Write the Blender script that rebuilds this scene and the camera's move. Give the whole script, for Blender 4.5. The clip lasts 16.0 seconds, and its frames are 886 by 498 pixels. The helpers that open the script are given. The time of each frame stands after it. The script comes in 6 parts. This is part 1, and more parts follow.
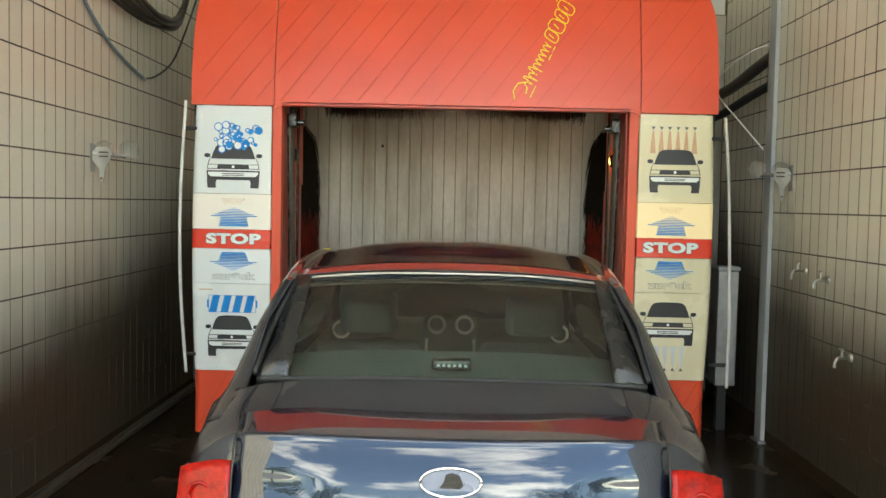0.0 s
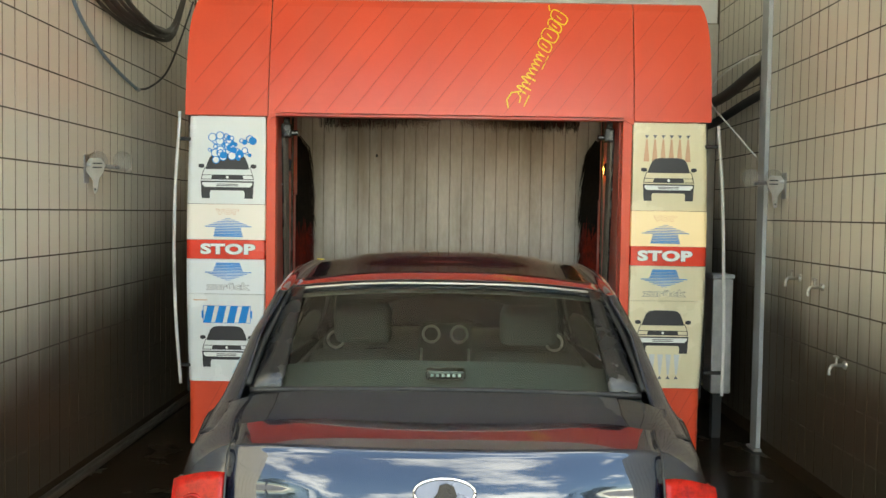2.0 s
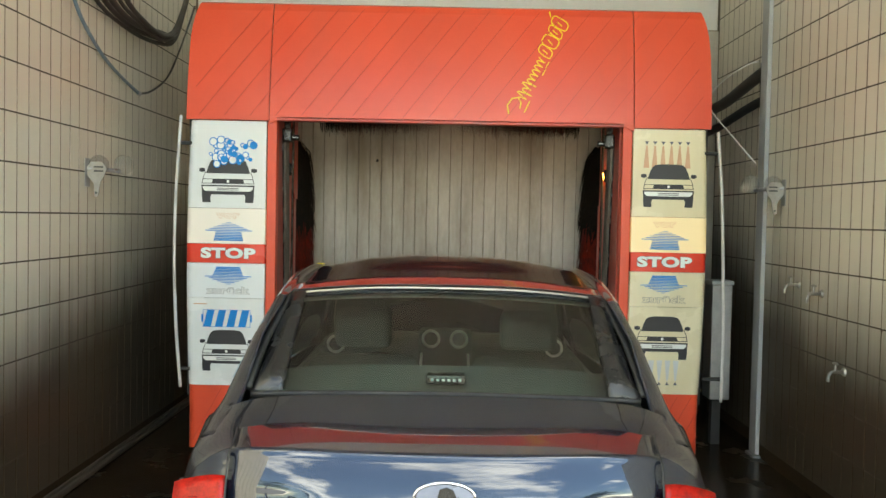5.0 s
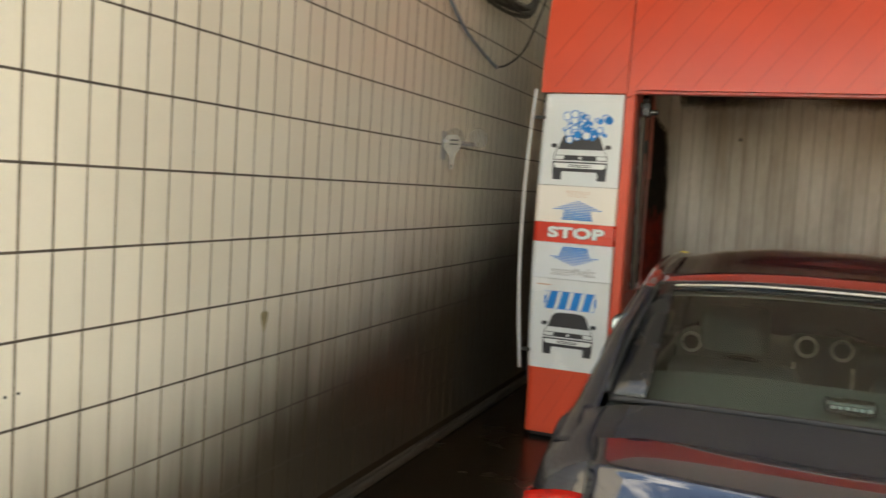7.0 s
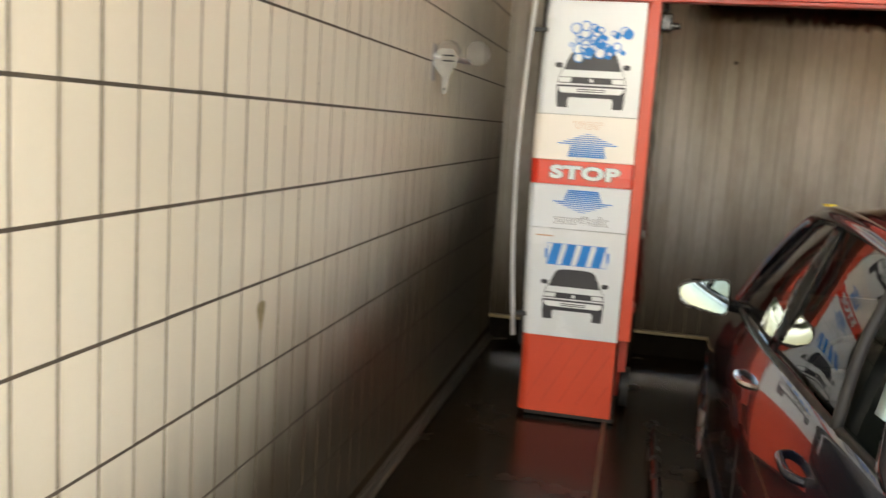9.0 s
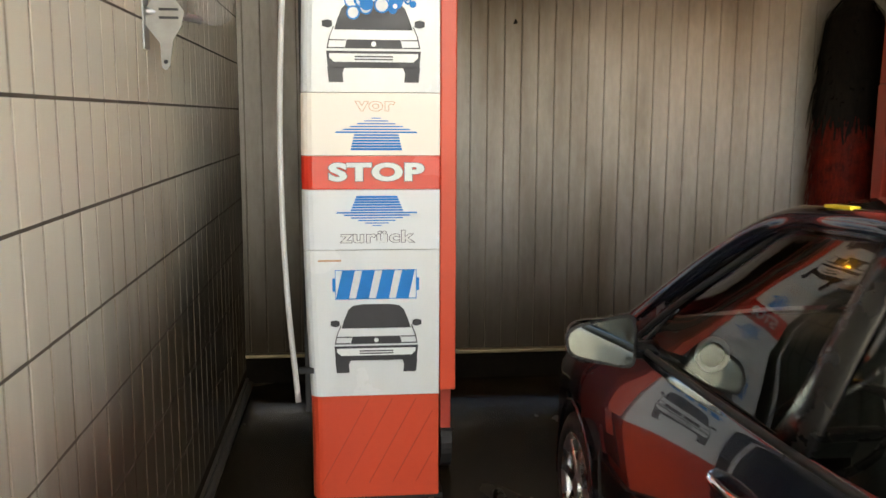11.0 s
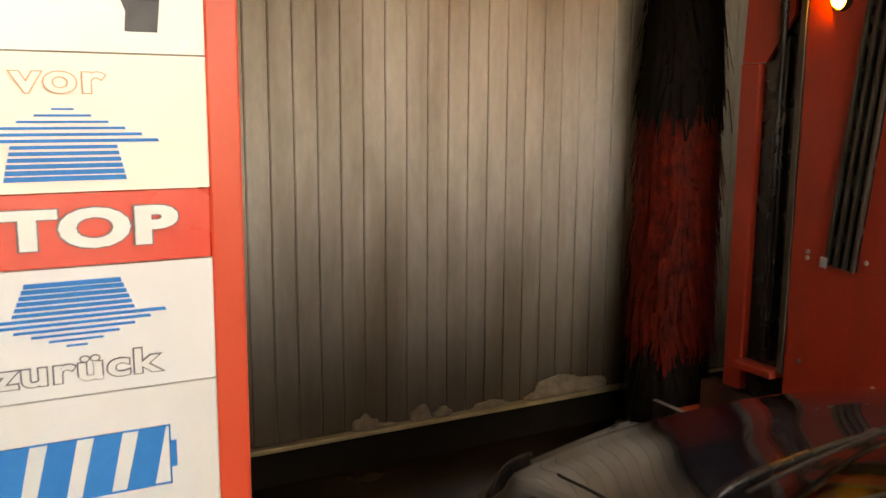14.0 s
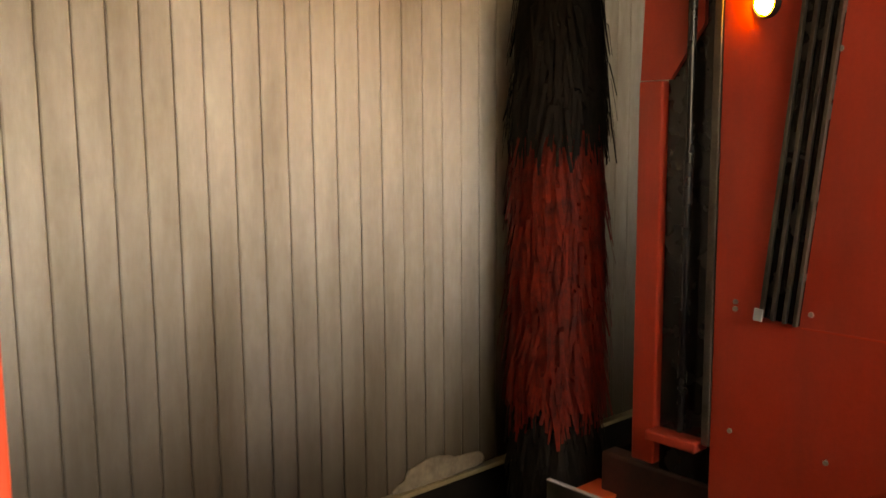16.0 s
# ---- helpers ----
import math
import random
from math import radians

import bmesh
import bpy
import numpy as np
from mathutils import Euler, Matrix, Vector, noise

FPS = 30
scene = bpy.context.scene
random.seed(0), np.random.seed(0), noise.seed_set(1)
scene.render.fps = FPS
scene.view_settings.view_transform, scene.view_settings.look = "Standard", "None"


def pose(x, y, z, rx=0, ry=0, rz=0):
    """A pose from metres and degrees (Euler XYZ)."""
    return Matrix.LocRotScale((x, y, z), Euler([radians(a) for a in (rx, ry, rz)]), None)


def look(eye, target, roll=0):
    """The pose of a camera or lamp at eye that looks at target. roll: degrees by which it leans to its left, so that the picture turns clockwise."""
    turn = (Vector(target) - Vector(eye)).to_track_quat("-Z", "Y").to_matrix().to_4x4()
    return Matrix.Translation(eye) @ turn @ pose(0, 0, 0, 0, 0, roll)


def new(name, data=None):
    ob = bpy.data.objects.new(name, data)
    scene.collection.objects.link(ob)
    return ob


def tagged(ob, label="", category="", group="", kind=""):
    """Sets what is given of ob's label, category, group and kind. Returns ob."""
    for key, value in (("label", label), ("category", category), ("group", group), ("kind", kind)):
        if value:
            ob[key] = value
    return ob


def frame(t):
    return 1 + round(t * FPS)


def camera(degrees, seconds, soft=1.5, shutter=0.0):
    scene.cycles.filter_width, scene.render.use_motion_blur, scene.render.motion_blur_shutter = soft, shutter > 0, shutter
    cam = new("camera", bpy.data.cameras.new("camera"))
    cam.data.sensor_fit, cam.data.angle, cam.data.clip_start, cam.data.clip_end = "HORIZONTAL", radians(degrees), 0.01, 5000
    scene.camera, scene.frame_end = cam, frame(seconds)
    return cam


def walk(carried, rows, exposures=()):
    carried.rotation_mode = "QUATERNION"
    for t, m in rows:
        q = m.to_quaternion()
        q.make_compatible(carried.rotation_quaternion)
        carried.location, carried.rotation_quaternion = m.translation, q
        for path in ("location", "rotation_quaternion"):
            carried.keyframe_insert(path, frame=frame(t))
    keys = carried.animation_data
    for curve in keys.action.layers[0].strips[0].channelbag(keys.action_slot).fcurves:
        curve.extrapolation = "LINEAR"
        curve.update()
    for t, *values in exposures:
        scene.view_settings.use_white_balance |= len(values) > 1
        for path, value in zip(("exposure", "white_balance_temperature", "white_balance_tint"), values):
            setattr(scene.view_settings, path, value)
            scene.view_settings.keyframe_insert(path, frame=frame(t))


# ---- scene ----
cam = camera(53.3, 16.0, shutter=0.4)
EXPOSURES = [(0, 2.48, 8000, -1), (5.5, 2.48, 8000, -1), (6.5, 2.3, 8550, 4), (7.0, 2.05, 8800, 8), (7.5, 1.95, 8600, 9), (8.0, 1.98, 8500, 10), (8.5, 2.3, 9000, 12), (9.0, 2.44, 8900, 12), (9.5, 2.78, 9700, 12), (10.0, 2.66, 8400, 10), (12.5, 2.56, 8600, 11), (13.0, 2.86, 9400, 14), (13.5, 2.46, 8900, 12), (14.0, 2.82, 10800, 18), (14.5, 2.45, 9800, 14), (15.5, 2.56, 10000, 15), (16, 3.32, 11800, 18)]
PATH = [
    (0, (0.291, -0.078, 1.704), (0.278, 1.92, 1.602), 1.2),
    (0.5, (0.291, -0.074, 1.704), (0.279, 1.923, 1.607), 1.1),
    (1, (0.288, -0.072, 1.701), (0.282, 1.926, 1.614), 1.0),
    (1.5, (0.293, -0.074, 1.706), (0.287, 1.924, 1.621), 1.0),
    (2, (0.3, -0.08, 1.708), (0.296, 1.918, 1.626), 0.9),
    (2.5, (0.301, -0.086, 1.706), (0.295, 1.913, 1.628), 0.9),
    (3, (0.304, -0.089, 1.705), (0.298, 1.91, 1.633), 1.0),
    (5.5, (0.285, -0.088, 1.707), (0.282, 1.911, 1.637), 1.2),
    (6, (0.256, -0.035, 1.694), (0.203, 1.961, 1.59), 1.5),
    (6.4, (0.227, 0.042, 1.705), (-0.012, 2.024, 1.582), 2.0),
    (6.5, (0.218, 0.085, 1.703), (-0.109, 2.054, 1.579), 2.2),
    (7, (0.11, 0.273, 1.698), (-0.616, 2.131, 1.554), 3.5),
    (7.5, (-0.115, 0.439, 1.677), (-0.98, 2.232, 1.485), 4.5),
    (7.7, (-0.258, 0.516, 1.682), (-1.123, 2.301, 1.424), 8.3),
    (8, (-0.401, 0.64, 1.667), (-1.272, 2.429, 1.474), 3.8),
    (8.5, (-0.665, 0.897, 1.659), (-1.396, 2.746, 1.438), 3.9),
    (9, (-0.94, 1.172, 1.655), (-1.355, 3.108, 1.373), 3.7),
    (9.5, (-1.196, 1.442, 1.663), (-1.2, 3.423, 1.39), 1.1),
    (10, (-1.327, 1.768, 1.652), (-1.161, 3.738, 1.352), -0.1),
    (10.2, (-1.34, 1.92, 1.655), (-1.157, 3.89, 1.358), 0.0),
    (12.3, (-1.343, 3.472, 1.65), (-0.979, 5.412, 1.33), 0.1),
    (12.5, (-1.376, 3.595, 1.651), (-0.938, 5.515, 1.302), 0.6),
    (13, (-1.446, 3.945, 1.672), (-0.776, 5.794, 1.311), 1.5),
    (13.5, (-1.426, 4.167, 1.658), (-0.583, 5.949, 1.318), 0.5),
    (14, (-1.386, 4.407, 1.658), (-0.449, 6.143, 1.334), 0.4),
    (14.5, (-1.321, 4.665, 1.65), (-0.358, 6.386, 1.32), 0.4),
    (15, (-1.279, 4.914, 1.643), (-0.193, 6.562, 1.319), 0.5),
    (15.5, (-1.225, 5.14, 1.649), (0.046, 6.65, 1.333), -0.1),
    (16, (-1.138, 5.244, 1.67), (0.182, 6.722, 1.401), -0.4),
]
walk(cam, [(t, look(eye, target, roll)) for t, eye, target, roll in PATH], EXPOSURES)

# ---- world and light ----
SUN_UP, SUN_TURN = 52.0, 96.0
world = bpy.data.worlds.new("sky")
scene.world = world
world.use_nodes = True
wn = world.node_tree.nodes
wn.clear()
sky = wn.new("ShaderNodeTexSky")
sky.sky_type, sky.sun_disc = "NISHITA", False
sky.dust_density, sky.ozone_density = 0.15, 4.0
sky.sun_elevation, sky.sun_rotation = radians(SUN_UP), radians(SUN_TURN)
wbg, wout = wn.new("ShaderNodeBackground"), wn.new("ShaderNodeOutputWorld")
wbg.inputs["Strength"].default_value = 0.15
# broken white clouds over the whole sky
wtc, wmp, wnz, wrp = wn.new("ShaderNodeTexCoord"), wn.new("ShaderNodeMapping"), wn.new("ShaderNodeTexNoise"), wn.new("ShaderNodeMapRange")
wmp.inputs["Scale"].default_value = (1.0, 1.0, 2.0)
wnz.inputs["Scale"].default_value, wnz.inputs["Detail"].default_value, wnz.inputs["Roughness"].default_value = 3.2, 7, 0.55
wrp.inputs["From Min"].default_value, wrp.inputs["From Max"].default_value = 0.50, 0.60
whs, wmx = wn.new("ShaderNodeHueSaturation"), wn.new("ShaderNodeMix")
whs.inputs["Saturation"].default_value, whs.inputs["Value"].default_value = 0.2, 3.4
wmx.data_type = "RGBA"
for a, b in ((wtc.outputs["Generated"], wmp.inputs[0]), (wmp.outputs[0], wnz.inputs["Vector"]), (wnz.outputs["Fac"], wrp.inputs["Value"]),
             (sky.outputs[0], whs.inputs["Color"]), (sky.outputs[0], wmx.inputs["A"]), (whs.outputs[0], wmx.inputs["B"]),
             (wrp.outputs[0], wmx.inputs["Factor"]), (wmx.outputs["Result"], wbg.inputs[0])):
    world.node_tree.links.new(a, b)
world.node_tree.links.new(wbg.outputs[0], wout.inputs[0])
sun_data = bpy.data.lights.new("sun", "SUN")
sun_data.energy, sun_data.angle, sun_data.color = 4.0, radians(0.5), (1.0, 0.95, 0.87)
sun = new("sun", sun_data)
up, turn = radians(SUN_UP), radians(SUN_TURN)
toward = Vector((math.sin(turn) * math.cos(up), math.cos(turn) * math.cos(up), math.sin(up)))
sun.matrix_world = look(toward * 50, (0, 0, 0))


# ---- materials ----
def material(name, c1, c2=None, rough=0.5, metal=0.0, scale=6.0, fine=60.0, bump=0.0, rvar=0.1, coat=0.0, streak=1.0,
             vary=0.0, dirt=None, dirt_amount=0.0, spec=0.5, soft=False, splash=None, joints=None):
    """Two colours mixed by coarse and fine noise, rough and bumpy grain, random tint per object, streaky dirt."""
    m = bpy.data.materials.new(name)
    m.use_nodes = True
    nt = m.node_tree
    N, L = nt.nodes, nt.links
    b = N["Principled BSDF"]
    b.inputs["Metallic"].default_value = metal
    b.inputs["Coat Weight"].default_value = coat
    b.inputs["Coat Roughness"].default_value = 0.02
    b.inputs["Coat IOR"].default_value = 1.62
    b.inputs["Specular IOR Level"].default_value = spec
    geo = N.new("ShaderNodeNewGeometry")
    mp = N.new("ShaderNodeMapping")
    mp.inputs["Scale"].default_value = (1, 1, streak)
    L.new(geo.outputs["Position"], mp.inputs["Vector"])

    def noise_tex(s, detail):
        n = N.new("ShaderNodeTexNoise")
        n.inputs["Scale"].default_value, n.inputs["Detail"].default_value = s, detail
        L.new(mp.outputs[0], n.inputs["Vector"])
        return n

    coarse, grain = noise_tex(scale, 5), noise_tex(fine, 3)
    add = N.new("ShaderNodeMath")
    add.operation = "MULTIPLY_ADD"
    add.inputs[1].default_value = 0.35
    L.new(grain.outputs["Fac"], add.inputs[0])
    L.new(coarse.outputs["Fac"], add.inputs[2])
    ramp = N.new("ShaderNodeMapRange")
    ramp.inputs["From Min"].default_value, ramp.inputs["From Max"].default_value = 0.42, 0.92
    L.new(add.outputs[0], ramp.inputs["Value"])
    mix = N.new("ShaderNodeMix")
    mix.data_type = "RGBA"
    mix.inputs["A"].default_value = (*c1, 1)
    mix.inputs["B"].default_value = (*(c2 or c1), 1)
    L.new(ramp.outputs[0], mix.inputs["Factor"])
    colour = mix.outputs["Result"]
    if vary:
        info = N.new("ShaderNodeObjectInfo")
        isl = N.new("ShaderNodeMath")
        isl.operation = "ADD"
        L.new(info.outputs["Random"], isl.inputs[0])
        L.new(geo.outputs["Random Per Island"], isl.inputs[1])
        hsv = N.new("ShaderNodeHueSaturation")
        vr = N.new("ShaderNodeMapRange")
        vr.inputs["From Max"].default_value = 2.0
        vr.inputs["To Min"].default_value, vr.inputs["To Max"].default_value = 1 - vary, 1 + vary
        L.new(isl.outputs[0], vr.inputs["Value"])
        L.new(vr.outputs[0], hsv.inputs["Value"])
        L.new(colour, hsv.inputs["Color"])
        colour = hsv.outputs[0]
    if dirt:
        mp2 = N.new("ShaderNodeMapping")
        mp2.inputs["Scale"].default_value = (1.0, 1.0, 0.18)
        L.new(geo.outputs["Position"], mp2.inputs["Vector"])
        d1 = N.new("ShaderNodeTexNoise")
        d1.inputs["Scale"].default_value, d1.inputs["Detail"].default_value = (1.3, 3) if soft else (2.2, 8)
        d1.inputs["Roughness"].default_value = 0.65
        L.new(mp2.outputs[0], d1.inputs["Vector"])
        dr = N.new("ShaderNodeMapRange")
        dr.inputs["From Min"].default_value, dr.inputs["From Max"].default_value = (0.38, 0.95) if soft else (0.40, 0.67)
        dr.inputs["To Max"].default_value = dirt_amount
        L.new(d1.outputs["Fac"], dr.inputs["Value"])
        mix2 = N.new("ShaderNodeMix")
        mix2.data_type = "RGBA"
        mix2.inputs["B"].default_value = (*dirt, 1)
        L.new(dr.outputs[0], mix2.inputs["Factor"])
        L.new(colour, mix2.inputs["A"])
        colour = mix2.outputs["Result"]
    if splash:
        # brown grime thrown up by the brushes, mixed with painted shade low down and far in: streaks whose upper edge
        # runs unevenly along the wall
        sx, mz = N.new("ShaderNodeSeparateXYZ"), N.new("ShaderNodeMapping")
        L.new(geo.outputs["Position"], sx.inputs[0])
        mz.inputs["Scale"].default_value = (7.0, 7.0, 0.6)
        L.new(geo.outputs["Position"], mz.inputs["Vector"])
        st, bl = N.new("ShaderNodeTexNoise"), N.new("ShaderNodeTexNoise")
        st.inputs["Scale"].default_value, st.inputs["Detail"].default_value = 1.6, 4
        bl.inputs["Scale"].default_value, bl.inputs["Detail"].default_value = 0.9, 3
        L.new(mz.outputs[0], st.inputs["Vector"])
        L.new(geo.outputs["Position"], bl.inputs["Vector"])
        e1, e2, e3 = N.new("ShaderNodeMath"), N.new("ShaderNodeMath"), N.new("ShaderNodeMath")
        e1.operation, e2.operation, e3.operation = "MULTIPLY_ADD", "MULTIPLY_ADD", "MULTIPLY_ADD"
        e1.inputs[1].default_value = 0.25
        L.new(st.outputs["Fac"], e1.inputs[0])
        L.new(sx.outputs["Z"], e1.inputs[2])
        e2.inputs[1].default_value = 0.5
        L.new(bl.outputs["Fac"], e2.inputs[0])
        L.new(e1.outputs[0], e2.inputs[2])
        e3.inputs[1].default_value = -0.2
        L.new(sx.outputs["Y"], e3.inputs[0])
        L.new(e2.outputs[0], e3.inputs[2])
        grime_shade = N.new("ShaderNodeMapRange")
        grime_shade.interpolation_type = "SMOOTHSTEP"
        grime_shade.inputs["From Min"].default_value, grime_shade.inputs["From Max"].default_value = splash
        grime_shade.inputs["To Min"].default_value, grime_shade.inputs["To Max"].default_value = 0.95, 0.0
        L.new(e3.outputs[0], grime_shade.inputs["Value"])
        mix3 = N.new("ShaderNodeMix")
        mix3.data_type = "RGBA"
        # nearly black, because fall-off of light is put into the grime colour too
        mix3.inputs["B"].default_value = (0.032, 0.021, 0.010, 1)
        L.new(grime_shade.outputs[0], mix3.inputs["Factor"])
        # the grime and painted shade are dull, the glaze under them glossy
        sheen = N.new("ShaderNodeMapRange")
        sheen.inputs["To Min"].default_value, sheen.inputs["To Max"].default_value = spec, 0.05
        L.new(grime_shade.outputs[0], sheen.inputs["Value"])
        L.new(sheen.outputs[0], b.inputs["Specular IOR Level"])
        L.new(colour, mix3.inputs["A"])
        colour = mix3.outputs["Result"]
    if joints:
        # brown stain creeping out of the upright joints, in uneven runs
        start, pitch = joints
        sy = N.new("ShaderNodeSeparateXYZ")
        L.new(geo.outputs["Position"], sy.inputs[0])

        def math_node(op, a, v1=None, v2=None):
            q = N.new("ShaderNodeMath")
            q.operation = op
            L.new(a, q.inputs[0])
            for slot, v in ((1, v1), (2, v2)):
                if v is not None:
                    if isinstance(v, float):
                        q.inputs[slot].default_value = v
                    else:
                        L.new(v, q.inputs[slot])
            return q.outputs[0]

        col = math_node("MULTIPLY_ADD", sy.outputs["Y"], 1.0 / pitch, 0.5 - start / pitch)
        off = math_node("ABSOLUTE", math_node("SUBTRACT", math_node("FRACT", col), 0.5))
        mj = N.new("ShaderNodeMapping")
        mj.inputs["Scale"].default_value = (9.0, 9.0, 1.3)
        L.new(geo.outputs["Position"], mj.inputs["Vector"])
        run = N.new("ShaderNodeTexNoise")
        run.inputs["Scale"].default_value, run.inputs["Detail"].default_value = 1.0, 5
        L.new(mj.outputs[0], run.inputs["Vector"])
        near_joint = N.new("ShaderNodeMapRange")
        near_joint.interpolation_type = "SMOOTHSTEP"
        near_joint.inputs["From Min"].default_value, near_joint.inputs["From Max"].default_value = 0.02, 0.13
        near_joint.inputs["To Min"].default_value, near_joint.inputs["To Max"].default_value = 1.0, 0.0
        L.new(off, near_joint.inputs["Value"])
        amount = N.new("ShaderNodeMapRange")
        amount.inputs["From Min"].default_value, amount.inputs["From Max"].default_value = 0.36, 0.72
        amount.inputs["To Max"].default_value = 0.42
        L.new(run.outputs["Fac"], amount.inputs["Value"])
        mix4 = N.new("ShaderNodeMix")
        mix4.data_type = "RGBA"
        mix4.inputs["B"].default_value = (0.17, 0.115, 0.055, 1)
        L.new(math_node("MULTIPLY", near_joint.outputs[0], amount.outputs[0]), mix4.inputs["Factor"])
        L.new(colour, mix4.inputs["A"])
        colour = mix4.outputs["Result"]
    L.new(colour, b.inputs["Base Color"])
    rr = N.new("ShaderNodeMapRange")
    rr.inputs["From Min"].default_value, rr.inputs["From Max"].default_value = 0.3, 0.7
    rr.inputs["To Min"].default_value, rr.inputs["To Max"].default_value = max(0.02, rough - rvar), min(1, rough + rvar)
    L.new(coarse.outputs["Fac"], rr.inputs["Value"])
    L.new(rr.outputs[0], b.inputs["Roughness"])
    if bump:
        bp = N.new("ShaderNodeBump")
        bp.inputs["Strength"].default_value, bp.inputs["Distance"].default_value = bump, 0.004
        L.new(add.outputs[0], bp.inputs["Height"])
        L.new(bp.outputs[0], b.inputs["Normal"])
    return m


def glowing(name, colour, strength, base=(0.8, 0.8, 0.8)):
    m = bpy.data.materials.new(name)
    m.use_nodes = True
    b = m.node_tree.nodes["Principled BSDF"]
    b.inputs["Base Color"].default_value = (*base, 1)
    b.inputs["Roughness"].default_value = 0.3
    b.inputs["Emission Color"].default_value = (*colour, 1)
    b.inputs["Emission Strength"].default_value = strength
    return m


def glass(name, tint=(0.8, 0.85, 0.83), rough=0.0, ior=1.6):
    """Thin pane: clear with a mirror-like gloss that grows at grazing angles."""
    m = bpy.data.materials.new(name)
    m.use_nodes = True
    N, L = m.node_tree.nodes, m.node_tree.links
    N.clear()
    out, mx = N.new("ShaderNodeOutputMaterial"), N.new("ShaderNodeMixShader")
    tr, gl, fr = N.new("ShaderNodeBsdfTransparent"), N.new("ShaderNodeBsdfGlossy"), N.new("ShaderNodeFresnel")
    tr.inputs[0].default_value = (*tint, 1)
    gl.inputs["Roughness"].default_value = rough
    fr.inputs["IOR"].default_value = ior
    L.new(fr.outputs[0], mx.inputs[0])
    L.new(tr.outputs[0], mx.inputs[1])
    L.new(gl.outputs[0], mx.inputs[2])
    L.new(mx.outputs[0], out.inputs[0])
    return m


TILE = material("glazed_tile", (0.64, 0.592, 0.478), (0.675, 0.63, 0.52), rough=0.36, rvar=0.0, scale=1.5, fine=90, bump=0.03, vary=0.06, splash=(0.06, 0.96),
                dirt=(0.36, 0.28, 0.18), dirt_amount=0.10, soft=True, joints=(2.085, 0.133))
GROUT = material("dark_grout", (0.035, 0.028, 0.02), (0.09, 0.07, 0.05), rough=0.85, scale=8, bump=0.4)
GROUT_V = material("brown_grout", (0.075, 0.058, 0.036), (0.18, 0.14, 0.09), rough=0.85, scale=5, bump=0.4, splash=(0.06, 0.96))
CONCRETE = material("wet_floor", (0.010, 0.0068, 0.004), (0.026, 0.017, 0.009), rough=0.24, scale=2.2, fine=40, bump=0.18, rvar=0.05, spec=0.22)
CEIL = material("pale_ceiling_paint", (0.72, 0.70, 0.66), (0.80, 0.78, 0.74), rough=0.8, scale=2, bump=0.2)
YARD = material("yard_paving", (0.26, 0.25, 0.235), (0.34, 0.33, 0.31), rough=0.85, scale=1.2, fine=25, bump=0.3)
RED = material("red_plastic", (0.70, 0.068, 0.030), (0.76, 0.086, 0.038), rough=0.34, spec=0.4, scale=2.5, fine=70, bump=0.03, rvar=0.02,
               dirt=(0.50, 0.10, 0.06), dirt_amount=0.25)
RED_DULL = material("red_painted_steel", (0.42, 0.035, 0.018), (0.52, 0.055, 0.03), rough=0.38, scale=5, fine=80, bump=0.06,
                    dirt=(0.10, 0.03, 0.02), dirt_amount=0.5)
GROOVE_SHADE = material("red_groove_shade", (0.50, 0.04, 0.016), (0.56, 0.05, 0.02), rough=0.6)
SIGN_WHITE = material("white_sign_plastic", (0.72, 0.76, 0.76), (0.78, 0.80, 0.79), rough=0.22, scale=3, fine=120, bump=0.01,
                      dirt=(0.62, 0.60, 0.52), dirt_amount=0.3)
SIGN_CREAM = material("yellowed_sign_plastic", (0.74, 0.66, 0.44), (0.78, 0.72, 0.52), rough=0.25, scale=3, fine=120, bump=0.01,
                      dirt=(0.60, 0.50, 0.30), dirt_amount=0.3)
SIGN_RED = material("red_sign_plastic", (0.76, 0.045, 0.025), (0.80, 0.055, 0.03), rough=0.25, scale=3)
INK = material("black_print", (0.012, 0.013, 0.018), (0.02, 0.02, 0.026), rough=0.4, scale=20)
INK_GREY = material("grey_print", (0.09, 0.10, 0.12), (0.14, 0.14, 0.16), rough=0.4, scale=20)
INK_PALE = material("pale_print", (0.55, 0.58, 0.60), (0.62, 0.64, 0.64), rough=0.4, scale=20)
INK_TAN = material("tan_print", (0.55, 0.30, 0.17), (0.60, 0.36, 0.22), rough=0.4, scale=20)
INK_WHITE = material("white_print", (0.80, 0.82, 0.80), (0.76, 0.78, 0.76), rough=0.35, scale=20)
INK_BLUE = material("blue_print", (0.001, 0.21, 0.58), (0.002, 0.24, 0.64), rough=0.4, scale=20, spec=0.2)
INK_YELLOW = material("yellow_print", (0.85, 0.62, 0.02), (0.9, 0.68, 0.04), rough=0.4, scale=20)
LIT_VOR = glowing("lit_panel", (1.0, 0.78, 0.54), 0.020, (0.76, 0.73, 0.67))
LIT_BACK = glowing("half_lit_panel", (1.0, 0.8, 0.6), 0.005, (0.72, 0.76, 0.77))
LIT_CREAM = glowing("lit_cream_panel", (1.0, 0.62, 0.22), 0.05, (0.78, 0.68, 0.44))
AMBER = glowing("amber_lamp", (1.0, 0.40, 0.04), 36.0, (0.9, 0.5, 0.1))
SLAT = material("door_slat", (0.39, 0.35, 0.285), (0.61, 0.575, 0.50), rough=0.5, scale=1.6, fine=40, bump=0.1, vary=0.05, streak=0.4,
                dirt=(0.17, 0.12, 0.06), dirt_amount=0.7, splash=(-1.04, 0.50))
SLAT_JOINT = material("dark_slat_joint", (0.09, 0.068, 0.042), (0.17, 0.13, 0.085), rough=0.7, scale=9)
